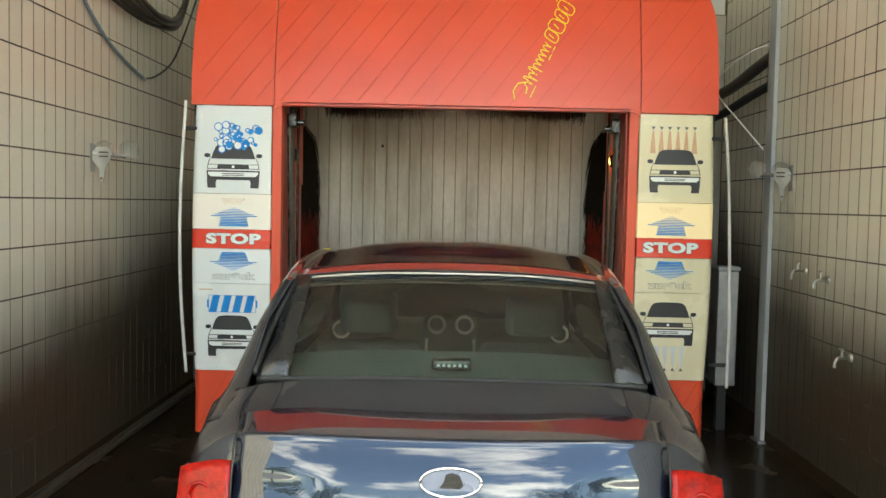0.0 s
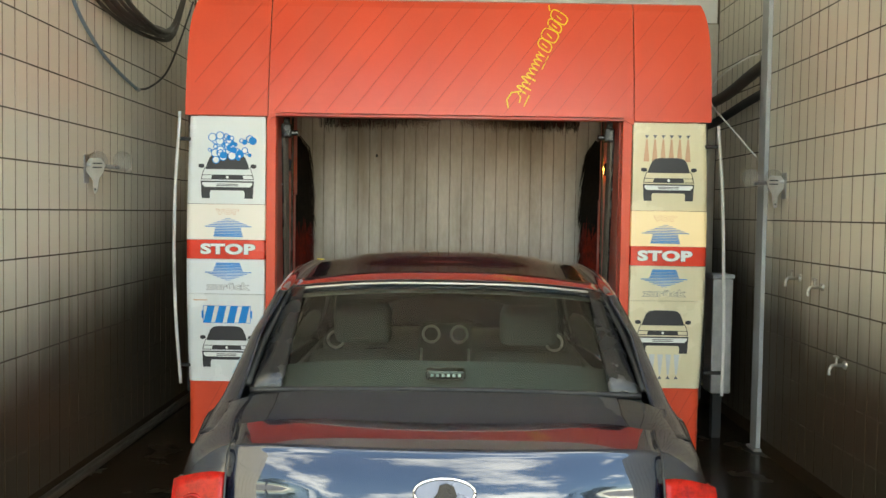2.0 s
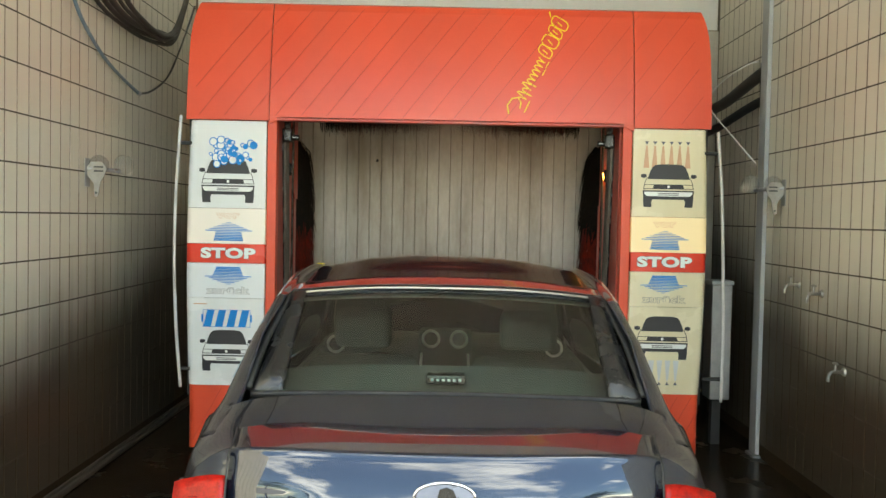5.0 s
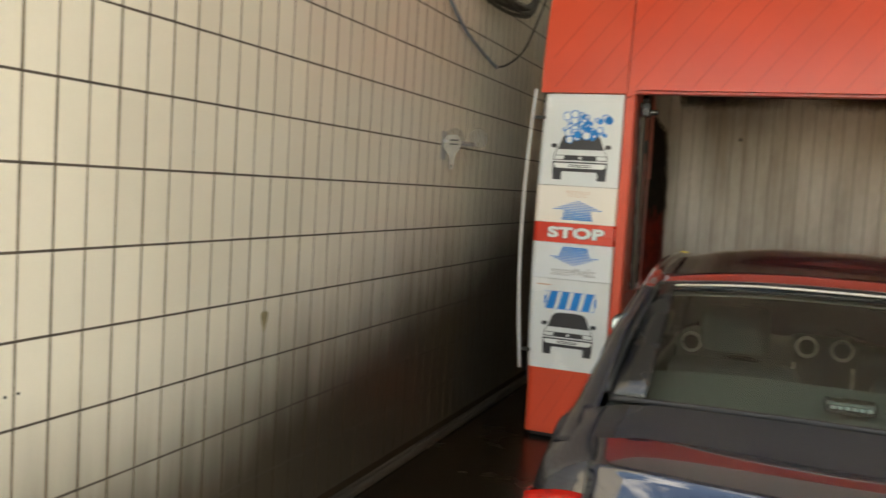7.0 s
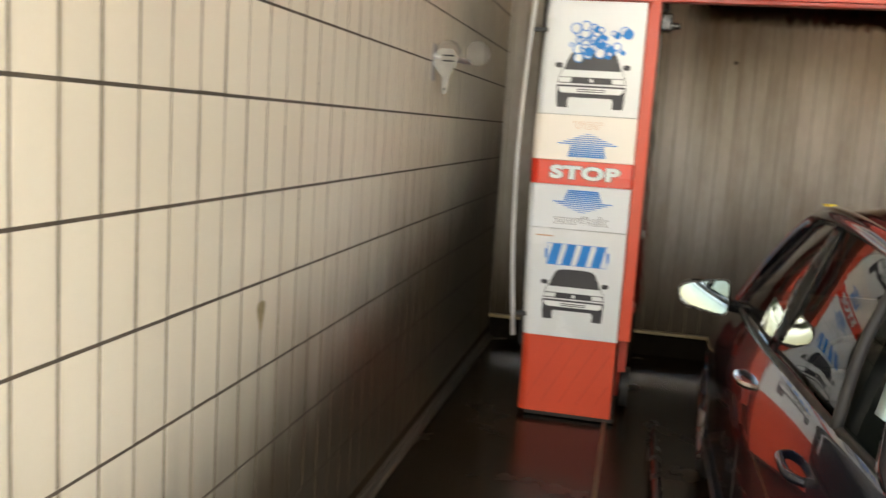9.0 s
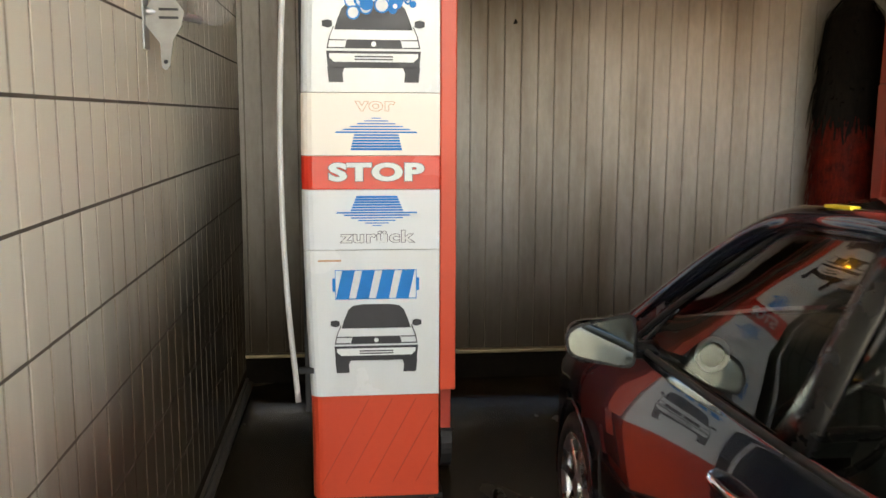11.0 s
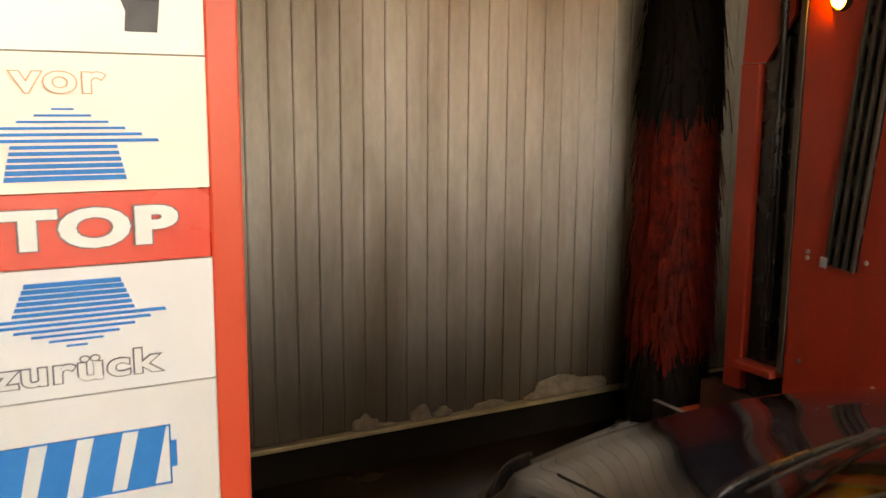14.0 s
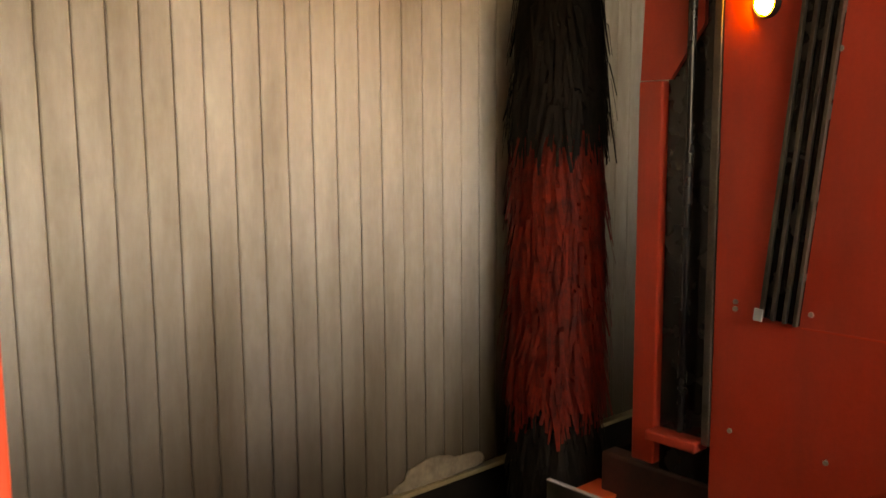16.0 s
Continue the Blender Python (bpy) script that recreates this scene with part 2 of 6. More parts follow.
BLACK = material("black_rubber", (0.010, 0.010, 0.010), (0.02, 0.02, 0.02), rough=0.6, scale=12, bump=0.1)
BLACK_GLOSS = material("black_plastic", (0.008, 0.008, 0.009), (0.016, 0.016, 0.016), rough=0.25, scale=12)
BRACKET = material("pale_cast_metal", (0.30, 0.29, 0.265), (0.46, 0.45, 0.41), rough=0.45, scale=12, dirt=(0.2, 0.17, 0.12), dirt_amount=0.5)
CHANNEL = material("grimy_aluminium", (0.07, 0.06, 0.05), (0.15, 0.135, 0.11), rough=0.5, metal=0.8, scale=9, fine=90)
STEEL = material("galvanised_steel", (0.34, 0.34, 0.34), (0.48, 0.47, 0.46), rough=0.42, metal=0.85, scale=14, fine=90, bump=0.05)
ALU = material("dull_aluminium", (0.30, 0.28, 0.25), (0.44, 0.42, 0.38), rough=0.4, metal=0.9, scale=9, fine=90)
CHROME = material("chrome", (0.80, 0.80, 0.82), (0.88, 0.88, 0.90), rough=0.06, metal=1.0, rvar=0.03)
GREY_PAINT = material("grey_painted_metal", (0.34, 0.35, 0.35), (0.44, 0.44, 0.43), rough=0.5, scale=6, bump=0.08)
CONDUIT_GREY = material("grey_plastic_pipe", (0.20, 0.21, 0.21), (0.28, 0.29, 0.29), rough=0.5, scale=8, bump=0.05)
WHITE_PAINT = material("white_painted_tube", (0.70, 0.69, 0.66), (0.80, 0.79, 0.76), rough=0.4, scale=9, dirt=(0.3, 0.27, 0.22), dirt_amount=0.6)
PAINT = material("dark_metallic_paint", (0.009, 0.013, 0.026), (0.013, 0.018, 0.034), rough=0.2, metal=0.4, spec=0.2, scale=1.5, fine=600,
                 rvar=0.04, coat=1.0)
TRIM = material("car_interior_grey", (0.045, 0.055, 0.049), (0.065, 0.076, 0.068), rough=0.7, scale=30)
TRIM_LIGHT = material("car_interior_light", (0.34, 0.35, 0.32), (0.42, 0.42, 0.38), rough=0.7, scale=30, bump=0.1)
TYRE = material("tyre_rubber", (0.012, 0.012, 0.012), (0.022, 0.021, 0.02), rough=0.7, scale=25, bump=0.2)
ALLOY = material("alloy_rim", (0.50, 0.50, 0.51), (0.60, 0.60, 0.60), rough=0.28, metal=0.9, scale=12)
MIRROR = material("mirror_glass", (0.36, 0.43, 0.45), (0.36, 0.43, 0.45), rough=0.02, metal=1.0, rvar=0.0)
PANE = glass("car_glass", (0.80, 0.95, 0.86), 0.0, 1.8)
SATIN = material("satin_chrome", (0.7, 0.7, 0.68), (0.8, 0.8, 0.78), rough=0.3, metal=0.3)
PANE_SIDE = glass("car_side_glass", (0.52, 0.56, 0.54), 0.0, 1.7)
CLEAR = glass("clear_plastic", (0.85, 0.87, 0.87), 0.12)
SMOKY = bpy.data.materials.new("smoky_clear_plastic")
SMOKY.use_nodes = True
_n, _l = SMOKY.node_tree.nodes, SMOKY.node_tree.links
_n["Principled BSDF"].inputs["Base Color"].default_value = (0.36, 0.34, 0.30, 1)
_n["Principled BSDF"].inputs["Roughness"].default_value = 0.2
_t, _m = _n.new("ShaderNodeBsdfTransparent"), _n.new("ShaderNodeMixShader")
_m.inputs[0].default_value = 0.34
_l.new(_t.outputs[0], _m.inputs[1])
_l.new(_n["Principled BSDF"].outputs[0], _m.inputs[2])
_l.new(_m.outputs[0], _n["Material Output"].inputs[0])
TAIL_RED = material("red_lamp_glass", (0.15, 0.003, 0.002), (0.36, 0.008, 0.005), rough=0.12, scale=40, fine=160, bump=0.3, spec=0.25)
FIBRE_BLACK = material("black_bristle", (0.008, 0.007, 0.006), (0.022, 0.018, 0.014), rough=0.9, scale=20, vary=0.3, spec=0.15)
FIBRE_RED = material("red_bristle", (0.045, 0.005, 0.003), (0.20, 0.017, 0.008), rough=0.7, scale=14, vary=0.45, spec=0.2)
FOAM = material("dried_foam", (0.08, 0.06, 0.035), (0.18, 0.14, 0.09), rough=0.9, scale=20, bump=0.6)
HOSE_DARK = material("dark_hose", (0.03, 0.028, 0.024), (0.06, 0.05, 0.04), rough=0.5, scale=15)
HOSE_BLUE = material("blue_grey_hose", (0.10, 0.15, 0.19), (0.16, 0.21, 0.25), rough=0.45, scale=15)
LEAF = material("leaves", (0.035, 0.075, 0.018), (0.09, 0.14, 0.04), rough=0.6, scale=3, vary=0.25)
BARK = material("bark", (0.08, 0.06, 0.045), (0.14, 0.11, 0.08), rough=0.9, scale=6, bump=0.5)
STICKER = material("pale_blue_sticker", (0.42, 0.58, 0.66), (0.5, 0.64, 0.7), rough=0.4)


# ---- helpers for meshes ----
BASE = {}


def thing(name, base, label, category, group="", kind=""):
    ob = new(name)
    ob.empty_display_size = 0.1
    ob.location = base
    BASE[ob.name] = Vector(base)
    return tagged(ob, label, category, group, kind)


def part(name, bm, mat, parent=None, label="", smooth=False):
    """Links a bmesh, given in world metres, as one mesh object under a thing or a part."""
    me = bpy.data.meshes.new(name)
    base = BASE[parent.name] if parent else Vector((0, 0, 0))
    bmesh.ops.translate(bm, verts=bm.verts, vec=-base)
    bmesh.ops.recalc_face_normals(bm, faces=bm.faces)
    if smooth:
        for f in bm.faces:
            f.smooth = True
    bm.to_mesh(me)
    bm.free()
    me.materials.append(mat)
    ob = new(name, me)
    if parent:
        ob.parent = parent
    BASE[ob.name] = base
    if label:
        ob["label"] = label
    return ob


def box(bm, x0, x1, y0, y1, z0, z1, bevel=0.0, m=None):
    r = bmesh.ops.create_cube(bm, size=1)
    vs = r["verts"]
    for v in vs:
        v.co = Vector(((x0 + x1) / 2 + v.co.x * (x1 - x0), (y0 + y1) / 2 + v.co.y * (y1 - y0), (z0 + z1) / 2 + v.co.z * (z1 - z0)))
    if m:
        for v in vs:
            v.co = m @ v.co
    if bevel:
        es = list({e for v in vs for e in v.link_edges})
        bmesh.ops.bevel(bm, geom=es, offset=bevel, segments=2, affect="EDGES", profile=0.5)
    return bm


def boxed(*a, **k):
    return box(bmesh.new(), *a, **k)


def cyl(bm, p0, p1, r0, r1=None, seg=20, caps=True):
    p0, p1 = Vector(p0), Vector(p1)
    d = p1 - p0
    q = d.to_track_quat("Z", "Y").to_matrix().to_4x4()
    bmesh.ops.create_cone(bm, cap_ends=caps, segments=seg, radius1=r0, radius2=r0 if r1 is None else r1, depth=d.length,
                          matrix=Matrix.Translation((p0 + p1) / 2) @ q)
    return bm


def tube(bm, pts, r, seg=8, steps=6, r1=None):
    """A round tube along a smooth line through the points."""
    pts = [Vector(p) for p in pts]
    line = []
    for i in range(len(pts) - 1):
        a, b, c, d = pts[max(i - 1, 0)], pts[i], pts[i + 1], pts[min(i + 2, len(pts) - 1)]
        for k in range(steps):
            t = k / steps
            line.append(0.5 * (2 * b + (c - a) * t + (2 * a - 5 * b + 4 * c - d) * t * t + (3 * b - a - 3 * c + d) * t ** 3))
    line.append(pts[-1])
    rings = []
    for i, p in enumerate(line):
        d = (line[min(i + 1, len(line) - 1)] - line[max(i - 1, 0)]).normalized()
        u = d.cross(Vector((0.31, 0.17, 0.93))).normalized()
        w = d.cross(u)
        rr = r if r1 is None else r + (r1 - r) * i / (len(line) - 1)
        rings.append([bm.verts.new(p + rr * (math.cos(2 * math.pi * k / seg) * u + math.sin(2 * math.pi * k / seg) * w)) for k in range(seg)])
    for a, b in zip(rings, rings[1:]):
        for k in range(seg):
            bm.faces.new((a[k], a[(k + 1) % seg], b[(k + 1) % seg], b[k]))
    bm.faces.new(rings[0])
    bm.faces.new(rings[-1])
    return bm


def grid(bm, f, nu, nv):
    """A surface f(u, v) with u and v from 0 to 1."""
    vs = [[bm.verts.new(f(i / nu, j / nv)) for j in range(nv + 1)] for i in range(nu + 1)]
    for i in range(nu):
        for j in range(nv):
            bm.faces.new((vs[i][j], vs[i + 1][j], vs[i + 1][j + 1], vs[i][j + 1]))
    return bm


def thick(bm, d):
    bmesh.ops.recalc_face_normals(bm, faces=bm.faces)
    bmesh.ops.solidify(bm, geom=list(bm.faces), thickness=d)
    return bm


def plate(bm, pts, y, depth=0.0015):
    """A flat shape given in x, z, facing -y at y, standing off by its depth."""
    a = [bm.verts.new((x, y - depth, z)) for x, z in pts]
    b = [bm.verts.new((x, y + 0.004, z)) for x, z in pts]
    bm.faces.new(a)
    bm.faces.new(b[::-1])
    for i in range(len(a)):
        j = (i + 1) % len(a)
        bm.faces.new((a[i], b[i], b[j], a[j]))
    return bm


def ring(bm, c, r, w, y, n=20, depth=0.0015, sx=1.0):
    for k in range(n):
        t0, t1 = 2 * math.pi * k / n, 2 * math.pi * (k + 1) / n
        plate(bm, [(c[0] + sx * q * math.cos(t), c[1] + q * math.sin(t)) for q, t in ((r, t0), (r, t1), (r - w, t1), (r - w, t0))], y, depth)
    return bm


def disc_pts(c, r, n=20, sx=1.0):
    return [(c[0] + sx * r * math.cos(2 * math.pi * k / n), c[1] + r * math.sin(2 * math.pi * k / n)) for k in range(n)]


def tab(x, pairs):
    """Smooth interpolation in a short table."""
    if x <= pairs[0][0]:
        return pairs[0][1]
    for (a, p), (b, q) in zip(pairs, pairs[1:]):
        if x <= b:
            t = (x - a) / (b - a)
            return p + (q - p) * (t * t * (3 - 2 * t) * 0.5 + t * 0.5)
    return pairs[-1][1]


def lettering(text, size, wide, y, cx, cz, thicken=0.0, depth=0.0015, shear=0.0):
    """Letters of the built-in font as a mesh facing -y, centred on cx, cz."""
    cu = bpy.data.curves.new("letters", "FONT")
    cu.body, cu.size, cu.align_x, cu.align_y, cu.offset, cu.shear = text, size, "CENTER", "CENTER", thicken, shear
    cu.extrude, cu.resolution_u, cu.space_character = 0.001, 4, 1.08
    ob = new("letters", cu)
    me = bpy.data.meshes.new_from_object(ob.evaluated_get(bpy.context.evaluated_depsgraph_get()))
    bm = bmesh.new()
    bm.from_mesh(me)
    bpy.data.objects.remove(ob)
    bpy.data.curves.remove(cu)
    bpy.data.meshes.remove(me)
    for v in bm.verts:
        v.co = Vector((cx + v.co.x * wide, y - depth - v.co.z, cz + v.co.y))
    return bm

# ---- the bay ----
# FRONT and TOP lie out of view, set by how daylight should spread
WL, WR, DOOR_Y, FRONT, TOP = -1.985, 2.637, 7.94, 0.0, 5.2
ROW0, PITCH, COL0, COLP = 1.69, 0.2646, 2.085, 0.133

floor = tagged(part("floor", boxed(WL - 0.3, WR + 0.9, FRONT, 8.4, -0.2, 0.0), CONCRETE), "dark wet concrete floor of the wash bay", "floor", kind="structure")
ground = tagged(part("ground", boxed(-120, 120, -220, FRONT - 0.002, -0.25, -0.02), YARD), "grey paved yard outside the bay", "ground", kind="structure")
# unseen ceiling; height, front edge and pale paint are chosen to steer the daylight
ceiling = tagged(part("ceiling", boxed(WL - 0.3, WR + 0.9, 1.0, 8.4, TOP, TOP + 0.25), CEIL), "unseen pale ceiling, added to shape the daylight", "ceiling", kind="structure")
wall_left = tagged(part("wall_left", boxed(WL - 0.3, WL - 0.0008, FRONT, 8.4, 0.0, TOP), GROUT_V), "tiled side wall with brown joints", "wall", kind="structure")
wall_right = tagged(part("wall_right", boxed(WR + 0.0008, WR + 0.3, FRONT, 6.42, 0.0, TOP), GROUT_V), "tiled side wall with brown joints", "wall", kind="structure")
wall_recess = tagged(part("wall_recess", boxed(WR + 0.1008, WR + 0.5, 6.42, 8.4, 0.0, TOP), GROUT_V), "tiled wall set back behind the steel post", "wall", kind="structure")
tagged(part("wall_lintel", boxed(WL, WR + 0.1, 8.0, 8.4, 3.45, TOP), CEIL), "painted wall above the folding door", "wall", kind="structure")
bm = bmesh.new()
box(bm, WL, WL + 0.045, FRONT, 7.9, 0.0, 0.035, 0.010)
box(bm, WL, WL + 0.02, FRONT, 7.9, 0.036, 0.055, 0.004)
tagged(part("baseboard", bm, material("grey_cement", (0.03, 0.024, 0.017), (0.085, 0.07, 0.052), rough=0.6, scale=7, bump=0.3)), "narrow cement skirting along the tiled wall", "skirting", kind="structure")


def tile_mesh(h=None):
    """One glazed tile, its face towards +x, with softened edges."""
    bm = bmesh.new()
    hw, hh = COLP / 2 - 0.0048, PITCH / 2 - 0.0045
    box(bm, -0.012, 0.0003, -hw, hw, -hh, hh)
    top = [f for f in bm.faces if f.normal.x > 0.9]
    bmesh.ops.inset_individual(bm, faces=top, thickness=0.003, depth=0.0)
    for f in bm.faces:
        if f.normal.x > 0.9 and all(abs(v.co.y) < hw - 0.001 and abs(v.co.z) < hh - 0.001 for v in f.verts):
            for v in f.verts:
                v.co.x += 0.0004
    me = bpy.data.meshes.new("tile")
    bm.to_mesh(me)
    bm.free()
    me.materials.append(TILE)
    return me


TILE_MESH = tile_mesh()


def tile_wall(wall, x, face, near, y_range):
    """Stacked tiles; those in the stretch near = (y0, y1, z0, z1) are pieces of their own."""
    rng = random.Random(int(abs(x) * 1000))
    src = bmesh.new()
    src.from_mesh(TILE_MESH)
    co = [v.co.copy() for v in src.verts]
    fs = [[v.index for v in f.verts] for f in src.faces]
    src.free()
    verts, faces = [], []
    turn_m = Matrix.Rotation(0 if face > 0 else math.pi, 4, "Z")
    for r in range(-7, 14):
        zc = ROW0 + (r + 0.5) * PITCH
        if zc - PITCH / 2 < -0.03 or zc > TOP - 0.05:
            continue
        for c in range(-30, 50):
            yc = COL0 + (c + 0.5) * COLP
            if not y_range[0] < yc < y_range[1]:
                continue
            off = Vector((x + rng.uniform(-0.0008, 0.0008), yc + rng.uniform(-0.0008, 0.0008), zc))
            m = Matrix.Translation(off) @ turn_m @ Euler((rng.uniform(-0.003, 0.003), rng.uniform(-0.004, 0.004), rng.uniform(-0.006, 0.006))).to_matrix().to_4x4()
            if near[0] < yc < near[1] and near[2] < zc < near[3]:
                ob = new("tile", TILE_MESH)
                ob.parent, ob.matrix_basis = wall, m
            else:
                n = len(verts)
                verts += [m @ v for v in co]
                faces += [[n + i for i in f] for f in fs]
    if verts:
        me = bpy.data.meshes.new("tiles")
        me.from_pydata([tuple(v) for v in verts], [], faces)
        me.materials.append(TILE)
        rest = new("tiles", me)
        rest.parent = wall
        tagged(rest, "rest of the cream glazed wall tiles", kind="stuff")
    # broad black bed joints, a little behind the tile faces
    bm = bmesh.new()
    for r in range(-6, 14):
        z = ROW0 + r * PITCH
        if z < TOP - 0.02:
            box(bm, x - face * 0.012, x - face * 0.0004, y_range[0], y_range[1], z - 0.0048, z + 0.0048)
    part("bed_joint", bm, GROUT, wall, "black horizontal joints")


def bay_door():
    door = thing("door_1", (0.326, DOOR_Y, 0.0), "closed folding door of narrow grey slats, stained with brown dirt", "door", kind="structure")
    x0 = -0.08 - 18 * 0.104
    xs = [WL] + [x0 + k * 0.104 for k in range(0, 50) if WL + 0.02 < x0 + k * 0.104 < WR + 0.08] + [WR + 0.098]
    part("backing", boxed(WL, WR + 0.098, DOOR_Y + 0.0095, DOOR_Y + 0.05, 0.19, 3.45), SLAT_JOINT, door)
    for a, b in zip(xs, xs[1:]):
        bm = bmesh.new()
        prof = [(a + 0.0022, 0.009), (a + 0.0022, 0.003), (a + 0.008, 0.0), (b - 0.008, 0.0), (b - 0.0022, 0.003), (b - 0.0022, 0.009)]
        lo = [bm.verts.new((x, DOOR_Y + y, 0.20)) for x, y in prof]
        hi = [bm.verts.new((x, DOOR_Y + y, 3.44)) for x, y in prof]
        for i in range(len(prof) - 1):
            bm.faces.new((lo[i], lo[i + 1], hi[i + 1], hi[i]))
        bm.faces.new(lo)
        bm.faces.new(hi)
        part("slat", bm, SLAT, door)
    part("bottom_rail", boxed(WL, WR + 0.098, DOOR_Y - 0.035, DOOR_Y + 0.013, 0.175, 0.197, 0.004), material("brass_rail", (0.20, 0.15, 0.07), (0.34, 0.27, 0.15), rough=0.45, metal=0.4, scale=9), door, "worn yellowish bottom rail")
    part("rubber_skirt", boxed(WL, WR + 0.098, DOOR_Y + 0.02, DOOR_Y + 0.05, -0.01, 0.174), material("matt_black_rubber", (0.005, 0.004, 0.003), (0.012, 0.009, 0.006), rough=0.95, spec=0.05, scale=5), door, "black rubber skirt")
    # clots of dried foam along the rail
    rng = random.Random(5)
    for cx, w, h in ((1.24, 0.46, 0.14), (0.52, 0.10, 0.06), (0.40, 0.12, 0.10), (0.12, 0.13, 0.09), (0.2, 0.16, 0.03), (0.78, 0.2, 0.05)):
        bm = bmesh.new()
        bmesh.ops.create_icosphere(bm, subdivisions=4, radius=0.5)
        for v in bm.verts:
            n = noise.noise(v.co * 3 + Vector((cx * 7, 0, 0))) * 0.35
            v.co = Vector((cx + v.co.x * w * (1 + n), DOOR_Y - 0.006 + v.co.y * 0.03, 0.198 + max(0, v.co.z + 0.12) * h * 1.1 * (1 + 1.2 * n)))
        clot = part("foam_clot", bm, FOAM, None, smooth=True)
        tagged(clot, "dried foam clot stuck to the door's foot", "foam", "foam clots on the door")
    tagged(part("door_chip", cyl(bmesh.new(), (-0.335, DOOR_Y - 0.004, 2.218), (-0.32, DOOR_Y + 0.002, 2.212), 0.016, 0.008, 7), BLACK), "small black chip on the door slat", "chip")
    return door


bay_door()

# steel post where the wall steps back
post = thing("steel_post", (WR + 0.06, 6.42, 0.0), "grey galvanised steel corner post on the tiled wall", "post", kind="structure")
part("flange", boxed(WR - 0.035, WR - 0.003, 6.33, 6.45, 0.02, 3.4, 0.004), GREY_PAINT, post)
part("web", boxed(WR - 0.03, WR + 0.098, 6.4505, 6.475, 0.02, 3.4, 0.004), GREY_PAINT, post)
part("foot_plate", boxed(WR - 0.06, WR - 0.002, 6.30, 6.47, 0.0, 0.019, 0.003), STEEL, post)

# ---- the wash gantry ----
GX, GY = 0.31, 6.145
LX0, LX1, RX0, RX1 = -1.53, -0.97, 1.61, 2.15
Z_BASE, Z_SIGN, Z_BACK, Z_STOP0, Z_STOP1, Z_VOR, Z_TOP = 0.035, 0.488, 1.11, 1.357, 1.494, 1.745, 2.362
gantry = thing("wash_gantry", (GX, 6.7, 0.0), "red and white roll-over car wash gantry with lit sign pillars", "car wash")


def bow(z):
    """How far the pillars' outer edge swells out, and the face swells forward, at a height."""
    return 0.026 * max(0.0, 1 - ((z - 1.42) / 1.0) ** 2)


def pillar_panel(side, z0, z1, mat, name, label, proud=0.0, n=5):
    """A slice of a pillar's rounded front. side: -1 has its outer edge at low x."""
    bm = bmesh.new()
    gap = 0.0015
    rings = []
    for k in range(n + 1):
        z = z0 + gap + (z1 - z0 - 2 * gap) * k / n
        inner = LX1 if side < 0 else RX0
        outer = (LX0 + 0.024 - bow(z)) if side < 0 else (RX1 - 0.024 + bow(z))
        y = GY - bow(z) * 0.35 - proud
        s = 1 if side < 0 else -1
        prof = [(outer, GY + 0.30), (outer, y + 0.05)]
        for a in range(0, 5):
            t = math.pi / 2 * a / 4
            prof.append((outer + s * 0.045 * (1 - math.cos(t)), y + 0.045 * (1 - math.sin(t))))
        prof += [(inner - s * 0.004, y), (inner, y + 0.004), (inner, GY + 0.30)]
        rings.append([bm.verts.new((px, py, z)) for px, py in prof])
    for a, b in zip(rings, rings[1:]):
        for i in range(len(a)):
            j = (i + 1) % len(a)
            bm.faces.new((a[i], a[j], b[j], b[i]))
    bm.faces.new(rings[0])
    bm.faces.new(rings[-1])
    ob = part(name, bm, mat, gantry, label)
    return ob


